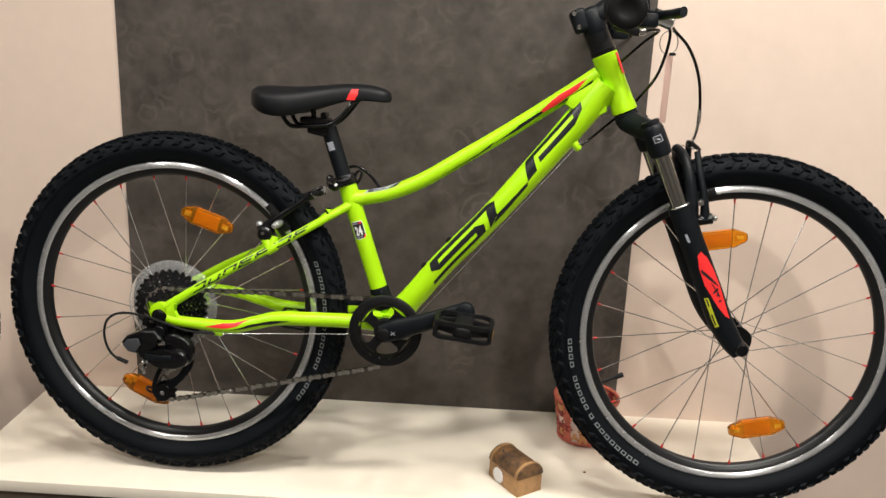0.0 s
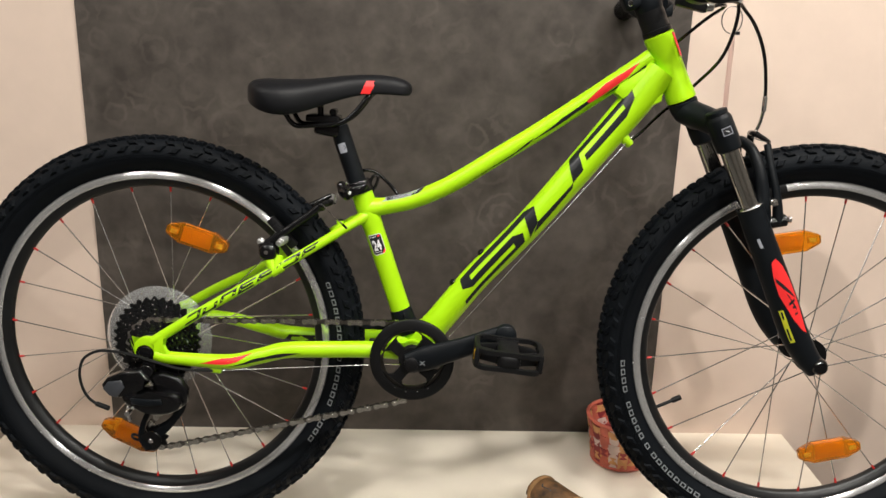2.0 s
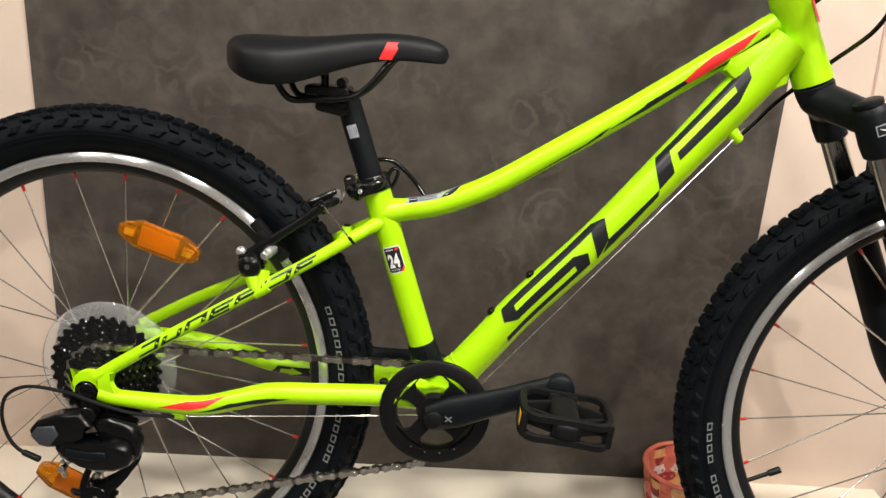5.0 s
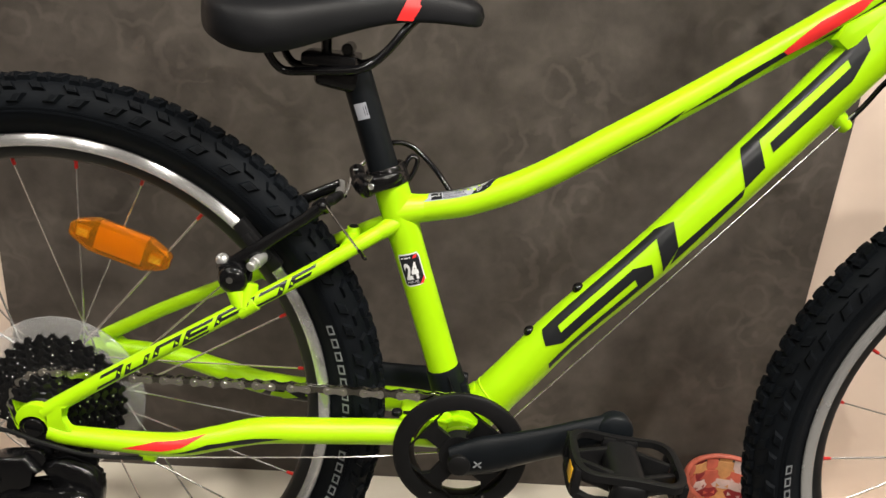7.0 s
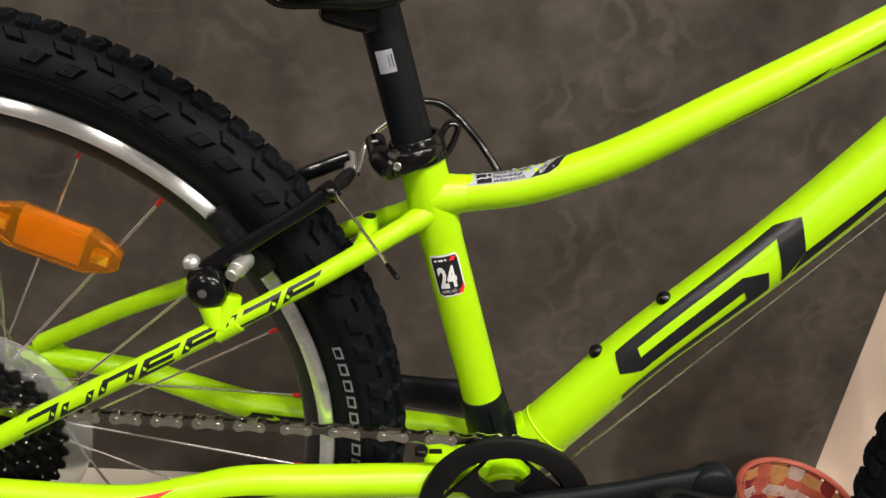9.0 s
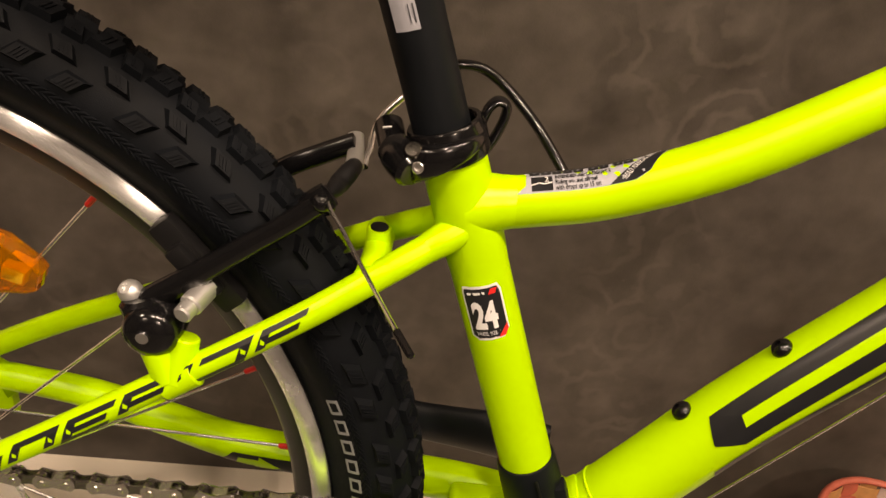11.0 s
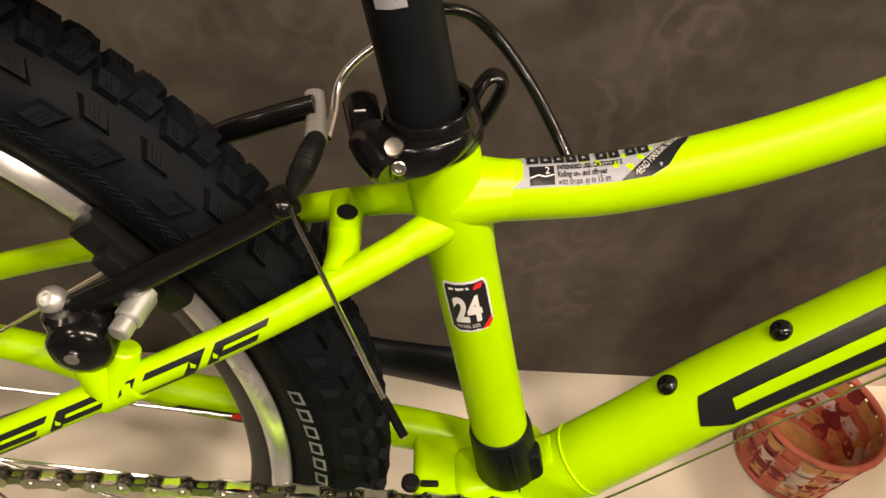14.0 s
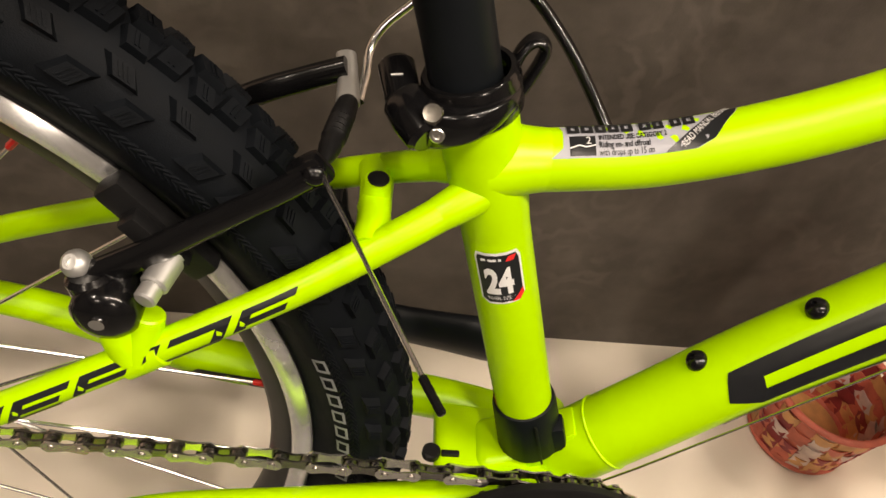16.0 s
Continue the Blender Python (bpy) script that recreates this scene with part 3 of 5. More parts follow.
prism(bm, [(0.690, 0.345), (0.655, 0.372), (0.660, 0.385), (0.700, 0.412), (0.725, 0.400), (0.722, 0.362)], -0.016, 0.016, 0.009)
part("gusset", bm, M_NEON, bike)

# machined chainstay yoke behind the bottom bracket, with lightening holes and a plug
bm = bmesh.new()
block(bm, (0.046, 0.056, 0.017), pose(0.3440, 0.001, -0.0060, 0, -4, 0), 0.0065, 4)
block(bm, (0.030, 0.034, 0.024), pose(0.3590, 0.0, -0.0010, 0, -24, 0), 0.0095, 5)
part("chainstay_yoke", bm, M_NEON, bike)
bm = bmesh.new()
rod(bm, (0.3185, -0.008, -0.001), (0.3185, -0.008, 0.0045), 0.0050, n=18)
block(bm, (0.010, 0.0035, 0.003), pose(0.3290, -0.008, 0.0022, 0, -4, 0), 0.001)
part("yoke_plug", bm, M_BLACKPLASTIC, bike, "black plastic plug")

# dropouts: hooked plates at the rear axle
bm = bmesh.new()
out = []
for k in range(15):
    a = radians(205 - k * 15.5)
    out.append((0.002 + 0.0195 * math.cos(a), 0.000 + 0.0195 * math.sin(a)))
inner = []
for k in range(13):
    a = radians(-10 + k * 16)
    inner.append((-0.001 + 0.0150 * math.cos(a), -0.006 + 0.0150 * math.sin(a)))
prism(bm, out + inner, -0.072, -0.064, 0.0016)
prism(bm, [(0.008, 0.0155), (0.024, 0.0235), (0.031, 0.0185), (0.021, 0.0045), (0.034, -0.0035), (0.034, -0.0195), (0.016, -0.0180), (0.0155, 0.000)], -0.0725, -0.0635, 0.0036)
dropout = part("dropout", bm, M_NEON, bike)
mirrored(dropout)
bm = bmesh.new()
lathe(bm, (0.0, -0.074, -0.004), Y, [(0, 0), (0, 0.0085), (0.001, 0.0095), (0.014, 0.0095), (0.014, 0)], 20)
lathe(bm, (0.0, -0.069, -0.004), Y, [(0, 0), (0, 0.0150), (0.003, 0.0150), (0.003, 0)], 24)
part("axle_nut", bm, M_BLACKGLOSS, bike, "black axle nut and washer")

# seatstay bridge with an upright boss, and the brake bosses
br = Tube([(0.2690, -0.0245, 0.1685), (0.2700, -0.014, 0.1700), (0.2700, 0, 0.1702), (0.2700, 0.014, 0.1700), (0.2690, 0.0245, 0.1685)], [0.0074, 0.0070, 0.0066, 0.0070, 0.0074])
part("stay_bridge", br.mesh(20), M_NEON, bike)
bm = bmesh.new()
lathe(bm, (0.2701, 0.0040, 0.164), (0, -0.06, 1), [(0, 0), (0, 0.0072), (0.005, 0.0068), (0.009, 0.0060), (0.0165, 0.0057), (0.0172, 0.0052), (0.0172, 0)], 24)
part("bridge_boss", bm, M_NEON, bike)
bm = bmesh.new()
lathe(bm, (0.2701, 0.0030, 0.1812), (0, -0.06, 1), [(0, 0), (0, 0.0044), (0.0005, 0.0044), (0.0009, 0.0036), (0.0009, 0)], 24)
part("bridge_plug", bm, M_BLACKPLASTIC, bike, "black plug in the stay bridge")
bm = bmesh.new()
rod(bm, (0.1815, -0.0468, 0.1150), (0.1725, -0.041, 0.1370), 0.0078, 0.0090, n=20)
rod(bm, (0.1840, -0.0465, 0.1150), (0.1880, -0.041, 0.1370), 0.0080, 0.0066, n=20)
rod(bm, (0.1760, -0.0478, 0.1105), (0.1950, -0.0448, 0.1225), 0.0074, 0.0074, n=20, ch=0.003)
bossA = part("brake_boss", bm, M_NEON, bike)
mirrored(bossA)

# cable stops
bm = bmesh.new()
rod(bm, (0.672, -0.005, 0.3115), (0.683, -0.008, 0.3000), 0.0075, 0.0060, n=18, ch=0.002)
part("cable_stop", bm, M_NEON, down_tube)
bm = bmesh.new()
rod(bm, (0.090, -0.062, -0.030), (0.105, -0.062, -0.0315), 0.0050, n=14, ch=0.001)
block(bm, (0.013, 0.008, 0.010), pose(0.0975, -0.062, -0.026), 0.001)
part("cable_stop", bm, M_NEON, chainstay)
for s in (0.1094, 0.1687):
    p, T, lat, nrm, r = DT.place(s)
    bm = bmesh.new()
    lathe(bm, p + nrm * (r - 0.0015), nrm, [(0, 0.0050), (0.0016, 0.0056), (0.0026, 0.0056), (0.0046, 0.0046), (0.0060, 0.0028), (0.0063, 0.0016), (0.0050, 0.0015), (0.0050, 0)], 24)
    part("bottle_bolt", bm, M_BLACKGLOSS, down_tube, "black bottle-cage bolt")

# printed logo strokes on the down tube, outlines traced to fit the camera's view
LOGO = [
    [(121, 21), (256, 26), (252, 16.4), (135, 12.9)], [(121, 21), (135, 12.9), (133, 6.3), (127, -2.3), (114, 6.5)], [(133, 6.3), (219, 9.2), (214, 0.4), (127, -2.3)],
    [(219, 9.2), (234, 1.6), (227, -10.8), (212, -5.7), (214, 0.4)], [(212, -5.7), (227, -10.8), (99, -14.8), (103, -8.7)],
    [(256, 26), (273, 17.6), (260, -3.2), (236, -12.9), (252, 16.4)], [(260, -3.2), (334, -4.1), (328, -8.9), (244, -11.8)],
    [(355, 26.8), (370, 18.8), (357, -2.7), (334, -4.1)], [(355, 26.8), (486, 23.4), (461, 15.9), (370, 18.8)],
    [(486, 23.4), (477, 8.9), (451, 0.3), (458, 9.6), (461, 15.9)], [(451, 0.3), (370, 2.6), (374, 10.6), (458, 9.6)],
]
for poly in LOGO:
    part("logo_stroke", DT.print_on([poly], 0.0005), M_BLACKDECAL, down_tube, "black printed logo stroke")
part("red_flash", TT.print_on([[(350, 0), (366, 4), (386, 8), (439, 6), (416, -3), (374, -6), (352, -5)]]), M_RED, top_tube, "red printed flash")
part("black_line", TT.print_on([[(255, -7), (301, -3), (307, -1), (350, 0), (352, -5), (305, -8)], [(140, -12), (230, -9), (250, -5), (262, -4), (250, -9), (225, -12)],
                                [(372, -8), (416, -5), (445, -3), (443, -7), (400, -11)]]), M_BLACKDECAL, top_tube, "thin black printed line")
part("red_flash", CS.print_on([[(66, -1), (96, 8), (145, 11), (119, 2), (100, -1)]]), M_RED, chainstay, "red printed flash")
part("black_line", CS.print_on([[(105, -4), (144, 1), (212, -2), (180, -7), (160, -4)]]), M_BLACKDECAL, chainstay, "thin black printed line")
part("black_patch", CS_FAR.print_on([[(176, 2), (214, 4), (262, 3), (262, -13), (200, -12), (166, -11)]], 0.0004), M_BLACKDECAL, chainstay_far, "black printed patch with an arrow")
part("arrow_print", CS_FAR.print_on([[(180, -1), (193, 0), (193, 2.5), (207, -3.5), (190, -10), (190, -7), (178, -7)], [(215, 1), (250, 0.5), (250, -1), (215, -0.5)], [(220, -3), (246, -3.5), (246, -5), (220, -4.5)]], 0.0007), M_NEON, chainstay_far, "yellow-green printed arrow")
part("front_badge", Tube([HT0, HT1], [0.0202, 0.0202]).print_on([[(58, -22), (60, -16), (94, -16), (92, -24)]], 0.0009), M_RED, head_tube, "red badge")


def glyph(kind, x0, w, lo, hi, slant):
    """Angular print marks on the stay, as slanted strokes."""
    def q(a, b, c, d):
        return [(x0 + x * w + slant * y, lo + (hi - lo) * y) for x, y in (a, b, c, d)]
    t, v = 0.24, 0.22
    top = q((0, 1 - t), (1, 1 - t), (1, 1), (0, 1))
    low = q((0, 0), (1, 0), (1, t), (0, t))
    if kind == 5:
        return [q((0, 0), (1, 0), (1, 1), (0, 1))]
    mid = q((v, 0.5 - t / 2), (0.9, 0.5 - t / 2), (0.9, 0.5 + t / 2), (v, 0.5 + t / 2))
    lft = q((0, t), (v, t), (v, 1 - t), (0, 1 - t))
    rgt = q((1 - v, t), (1, t), (1, 1 - t), (1 - v, 1 - t))
    return {0: [top, rgt, low], 1: [lft, low, rgt], 2: [top, lft, rgt], 3: [top, lft, mid, low], 4: [top, lft, mid], 6: [low, rgt, top]}[kind]


x = 56.0
for kind, w in ((0, 24), (1, 24), (2, 26), (3, 26), (4, 26), (5, 6), (6, 27), (4, 24)):
    part("print_stroke", SS.print_on(glyph(kind, x, w, -5.0, 5.4, 11)), M_BLACKDECAL, seatstay, "black printed stroke")
    x += w + 4.3

# size sticker on the seat tube
part("size_sticker", ST.print_on([[(184, 10.5), (187, 9.5), (186.5, -8), (183, -9.5), (160, -9.5), (156, -6), (155.5, 7), (158, 10.5)]], 0.0002), M_WHITE, seat_tube, "white-edged wheel size sticker")
part("sticker_field", ST.print_on([[(183.5, 9.4), (185.6, 8.8), (185.2, -7.4), (182, -8.4), (163, -8.4), (157, -4), (156.8, 6.6), (158.6, 9.4)]], 0.0004), M_BLACKDECAL, seat_tube, "black field")
part("sticker_corner", ST.print_on([[(163.5, -8.6), (156.8, -3.2), (156.8, -6.6), (160, -8.8)]], 0.0005), M_RED, seat_tube, "red corner")
part("sticker_number", ST.write_on("24", 0.1632, 0.0070, 0.0205, along=False, stretch=0.57, bold=0.0009), M_WHITE, seat_tube, "white number")
part("sticker_line", ST.write_on("WHEEL SIZE", 0.1588, 0.0072, 0.0030, along=False, stretch=0.62), M_WHITE, seat_tube, "white words")
part("sticker_bar", ST.print_on([[(182.2, 7.5), (183.6, 7.5), (183.6, -1), (182.2, -1)]], 0.0005), M_WHITE, seat_tube, "white bar")
part("sticker_mark", ST.print_on([[(181.6, -2.5), (184.4, -4), (184.4, -7.4), (181.6, -6)]], 0.0005), M_RED, seat_tube, "red mark")
for k in range(8):
    s = 98 - k * 5.4
    part("side_print", ST.print_on([[(s, 17.0), (s + 3.6, 17.6), (s + 3.6, 20.6), (s, 20.0)]]), M_BLACKDECAL if k < 5 else M_ORANGETXT, seat_tube, "small printed bar")

# label on the top tube
LT = Tube(TT_LINE, TT.radii, wrap=1.10, shift=0.0025)
part("use_label", LT.print_on([[(24, 10.5), (28.5, 14), (29, 21), (28, 25), (97, 25), (95, 22), (86, 13), (79, 10.5)]], 0.0002), M_SILVERSTICK, top_tube, "silver usage label")
part("label_corner", LT.print_on([[(67, 10.6), (78.6, 10.6), (86, 13), (95, 22), (96.5, 25), (88, 25), (82, 20)]], 0.0004), M_BLACKDECAL, top_tube, "black label corner")
part("label_square", LT.print_on([[(31, 11.2), (40.6, 11.2), (40.6, 18.4), (31, 18.4)]], 0.0004), M_BLACKDECAL, top_tube, "black square")
part("label_wave", LT.print_on([[(31, 13.6), (34.5, 14.6), (37, 13.9), (40.6, 14.6), (40.6, 15.0), (37, 14.4), (34.5, 15.1), (31, 14.1)]], 0.0006), M_WHITE, top_tube, "white wave")
part("label_number", LT.write_on("2", 0.0370, 0.0152, 0.0040), M_WHITE, top_tube, "white number")
part("label_line", LT.write_on("INTENDED USE: CATEGORY 2", 0.0418, 0.0166, 0.0027, stretch=0.74, bold=0.00008), M_BLACKDECAL, top_tube, "black words")
part("label_line", LT.write_on("Riding on- and offroad", 0.0418, 0.0138, 0.0030, stretch=0.74, bold=0.00005), M_BLACKDECAL, top_tube, "black words")
part("label_line", LT.write_on("with drops up to 15 cm", 0.0418, 0.0112, 0.0030, stretch=0.74, bold=0.00005), M_BLACKDECAL, top_tube, "black words")
bx = 30.5
for w in (5.2, 5.2, 5.0, 5.0, 5.4, -2, 5.4, 5.0, -2, 4.8, 5.2):
    if w > 0:
        e = bx + w - 0.7
        bars = [[(bx, 19.5), (e, 19.5), (e, 21.0), (bx, 21.0)], [(bx, 21.0), (bx + 1.5, 21.0), (bx + 1.5, 23.2), (bx, 23.2)], [(e - 1.5, 21.0), (e, 21.0), (e, 23.2), (e - 1.5, 23.2)], [(bx, 23.2), (e, 23.2), (e, 24.7), (bx, 24.7)]]
        part("label_bar", LT.print_on(bars, 0.0006, 0.01), M_BLACKDECAL, top_tube, "black print bar")
    bx += abs(w)


def slanted_words(body, s0, u0, ds, du, size):
    t = bpy.data.curves.new("words", "FONT")
    t.body, t.size, t.resolution_u = body, size, 3
    o = bpy.data.objects.new("words", t)
    me = bpy.data.meshes.new_from_object(o)
    bm = bmesh.new()
    bm.from_mesh(me)
    bpy.data.objects.remove(o)
    bpy.data.curves.remove(t)
    bpy.data.meshes.remove(me)
    fine_cut(bm, 0.002)
    d = math.hypot(ds, du)
    c, s = ds / d, du / d
    for v in bm.verts:
        x, y = v.co.x * 0.62, v.co.y
        v.co = LT.at(s0 + x * c - y * s, u0 + x * s + y * c, 0.0006)
    return bm


part("label_line", slanted_words("READ MANUAL BEFORE", 0.0745, 0.0112, 14, 10, 0.0036), M_WHITE, top_tube, "white words")

# ---- black band low on the seat tube ----
bm = bmesh.new()
p, T, lat, nrm, r = ST.place(0.040)
ST_AX = T
lathe(bm, ST.place(0.028)[0], T, [(0, 0.0150), (0, 0.0168), (0.002, 0.0176), (0.034, 0.0166), (0.038, 0.0158), (0.0385, 0.0147)], 32)
block(bm, (0.014, 0.012, 0.034), Matrix.Translation(ST.place(0.036)[0] + Vector((0.013, -0.006, 0))) @ pose(0, 0, 0, 0, -19, 0), 0.003)
part("seat_tube_band", bm, M_BLACKMATT, bike, "black plastic band on the seat tube")
bm = bmesh.new()
block(bm, (0.0012, 0.0014, 0.034), Matrix.Translation(ST.at(0.045, -0.004, 0.0036)) @ pose(0, 0, 0, 0, -19, 0), 0)
part("band_slot", bm, M_RIMBLACK, bike)

# ---- seat post, clamp, saddle ----
P0, P1 = Vector((0.2986, 0, 0.2270)), Vector((0.2684, 0, 0.3180))
bm = bmesh.new()
rod(bm, P0, P1, 0.0133, n=32)
post = part("seat_post", bm, M_BLACKMATT, bike, "matt black seat post")
POST = Tube([P0, P1], [0.0133, 0.0133])
part("post_label", POST.print_on([[(58, 8.0), (58, -3), (72, -3), (72, 8.0)]], 0.0003), M_SILVERSTICK, post, "small silver label")
part("post_label_print", POST.print_on([[(61, -1.4), (61, -2), (69, -2), (69, -1.4)], [(61, 0.4), (61, 0), (69, 0), (69, 0.4)]], 0.0005), M_GREYPLASTIC, post)
CC = Vector((0.2995, 0, 0.2290))
CU = Vector((-ST_AX.z, 0, ST_AX.x)) * -1
if CU.x < 0:
    CU = -CU


def round_post(theta, r, h):
    """Point by angle round the seat post (0 forwards, 90 to the drive side), radius and height along it."""
    t = radians(theta)
    return CC + (CU * math.cos(t) - Y * math.sin(t)) * r + ST_AX * h


bm = bmesh.new()
lathe(bm, CC, ST_AX, [(-0.006, 0.0156), (-0.006, 0.0172), (-0.0045, 0.0182), (0.0070, 0.0184), (0.0085, 0.0176), (0.0100, 0.0176), (0.0112, 0.0168), (0.0112, 0.0150), (0.0085, 0.0137)], 48)
clamp = part("seat_clamp", bm, M_BLACKGLOSS, bike, "gloss black seat clamp")
# flared jaw that sweeps round to the bolt lug
bm = bmesh.new()
rows = []
for k in range(25):
    f = k / 24
    th = 18 + 128 * f
    g = f * f * (3 - 2 * f)
    top, low = 0.0066 + 0.0018 * g, -0.0008 - 0.0088 * f ** 1.7
    out = 0.0186 + 0.0070 * g
    rows.append([bm.verts.new(round_post(th, r, h)) for r, h in
                 ((0.0165, low + 0.001), (out - 0.0012, low), (out, low + 0.0016), (out + 0.0004, (top + low) / 2), (out, top - 0.0016), (out - 0.0014, top), (0.0165, top))])
for A, B in zip(rows, rows[1:]):
    for q in range(7):
        bm.faces.new((A[q], A[(q + 1) % 7], B[(q + 1) % 7], B[q]))
bm.faces.new(rows[0])
bm.faces.new(rows[-1][::-1])
part("clamp_jaw", bm, M_BLACKGLOSS, clamp, sharp=60)
bm = bmesh.new()
l0, l1 = round_post(138, 0.0235, -0.0010), round_post(168, 0.0250, 0.0052)
lathe(bm, l0, l1 - l0, [(-0.004, 0), (-0.004, 0.0070), (-0.002, 0.0088), (0.006, 0.0092), ((l1 - l0).length, 0.0082), ((l1 - l0).length + 0.0015, 0.0070), ((l1 - l0).length + 0.0015, 0)], 24)
part("clamp_lug", bm, M_BLACKGLOSS, clamp)
bm = bmesh.new()
l2 = round_post(190, 0.0262, 0.0108)
lathe(bm, l1, l2 - l1, [(-0.004, 0), (-0.004, 0.0064), ((l2 - l1).length - 0.003, 0.0068), ((l2 - l1).length + 0.003, 0.0068), ((l2 - l1).length + 0.0048, 0.0052), ((l2 - l1).length + 0.0048, 0)], 24)
part("clamp_barrel", bm, M_BLACKGLOSS, clamp)
bm = bmesh.new()
for q in range(3):
    block(bm, (0.0042 - 0.0008 * q, 0.0004, 0.0008), Matrix.Translation(l2.lerp(l1, 0.25) + Vector((0.0012 * (q - 1), -0.0052, 0.0052 - 0.0016 * q))) @ pose(0, 0, 0, 30, -12, 0), 0)
part("clamp_print", bm, M_WHITE, clamp, "small white print bars")
bm = bmesh.new()
lathe(bm, round_post(126, 0.0225, 0.0062), ST_AX * 0.75 - Y * 0.6, [(0, 0.0038), (0.0030, 0.0038), (0.0036, 0.0033), (0.0038, 0)], 24)
part("clamp_bolt", bm, M_LINK, clamp, "flat steel clamp pin")
bm = bmesh.new()
lathe(bm, round_post(121, 0.0252, 0.0005), -Y * 0.9 + ST_AX * 0.25, [(-0.002, 0.0028), (0.0012, 0.0028), (0.0016, 0.0023), (0.0016, 0.0014), (0.0006, 0.0012), (0.0006, 0)], 18)
part("clamp_bolt", bm, M_STEEL, clamp, "steel hexagon clamp bolt")
loop = [(0.3120, 0.008, 0.2330), (0.3150, 0.011, 0.2430), (0.3195, 0.013, 0.2470), (0.3238, 0.013, 0.2438), (0.3205, 0.011, 0.2320), (0.3130, 0.006, 0.2205)]
part("cable_loop", Tube(loop, [0.0023, 0.0023], squash=1.9).mesh(12), M_BLACKGLOSS, clamp, "black cable guide loop")

# saddle clamp on the post
bm = bmesh.new()
block(bm, (0.040, 0.030, 0.022), pose(0.254, 0, 0.3150, 0, 10, 0), 0.009, 3)
block(bm, (0.046, 0.044, 0.010), pose(0.248, 0, 0.3290, 0, 2, 0), 0.003)
rod(bm, (0.243, 0.0, 0.310), (0.243, 0.0, 0.347), 0.0045, n=12)
rod(bm, (0.262, -0.012, 0.338), (0.262, 0.012, 0.338), 0.005, n=12)
part("saddle_clamp", bm, M_BLACKGLOSS, bike, "black saddle clamp")
saddle_sections = [  # x, half width, top z, rim z, lower z
    (0.143, 0.010, 0.3700, 0.362, 0.357), (0.147, 0.036, 0.3790, 0.362, 0.350), (0.158, 0.058, 0.3830, 0.360, 0.342), (0.178, 0.069, 0.3830, 0.354, 0.333),
    (0.200, 0.071, 0.3825, 0.350, 0.3315), (0.222, 0.062, 0.3830, 0.350, 0.3345), (0.245, 0.047, 0.3850, 0.356, 0.343), (0.270, 0.034, 0.3880, 0.361, 0.352),
    (0.295, 0.027, 0.3905, 0.366, 0.360), (0.320, 0.0235, 0.3915, 0.367, 0.3630), (0.345, 0.0225, 0.3895, 0.367, 0.3625), (0.363, 0.0195, 0.3850, 0.366, 0.3610), (0.3735, 0.0110, 0.3780, 0.365, 0.3605)]
bm = bmesh.new()
rings = []
for x, w, zt, zr, zl in saddle_sections:
    ring = []
    for k in range(17):
        t = k / 16
        a = math.pi * t
        ring.append(bm.verts.new((x, -w * math.copysign(abs(math.cos(a)) ** 0.75, math.cos(a)), zr + (zt - zr) * math.sin(a) ** 0.62)))
    for k in range(9):
        t = k / 8
        ring.append(bm.verts.new((x, w * (0.97 - 1.94 * t) * (1.0 if k in (0, 8) else 0.9), zl if k in (0, 8) else zl + 0.006)))
    rings.append(ring)
for A, B in zip(rings, rings[1:]):
    for k in range(len(A)):
        l = (k + 1) % len(A)
        bm.faces.new((A[k], A[l], B[l], B[k]))
bm.faces.new(rings[0][::-1])
bm.faces.new(rings[-1])
saddle = part("saddle", bm, M_SADDLE, bike, "padded black vinyl saddle", sharp=50)
sm = saddle.modifiers.new("round", "SUBSURF")
sm.levels = sm.render_levels = 1
for sy in (-1, 1):
    rail = [(0.322, sy * 0.010, 0.369), (0.312, sy * 0.018, 0.360), (0.296, sy * 0.021, 0.340), (0.280, sy * 0.022, 0.3265), (0.262, sy * 0.022, 0.3220), (0.235, sy * 0.022, 0.3200),
            (0.214, sy * 0.023, 0.3190), (0.205, sy * 0.026, 0.3250), (0.198, sy * 0.030, 0.3370), (0.190, sy * 0.034, 0.3450)]
    wire("rail", rail, 0.0036, M_BLACKGLOSS, saddle, "black steel saddle rail", 12)
bm = bmesh.new()
rows = []
for x0, y0, z0, x1 in ((0.3030, -0.0268, 0.3650, 0.3160), (0.3056, -0.0268, 0.3710, 0.3190), (0.3086, -0.0257, 0.3770, 0.3225), (0.3110, -0.0234, 0.3825, 0.3250)):
    rows.append([bm.verts.new((x0 + (x1 - x0) * k / 3, y0 + 0.0010 * k - 0.0002, z0)) for k in range(4)])
for A, B in zip(rows, rows[1:]):
    for k in range(3):
        bm.faces.new((A[k], A[k + 1], B[k + 1], B[k]))
part("saddle_mark", bm, M_RED, saddle, "red printed tab")
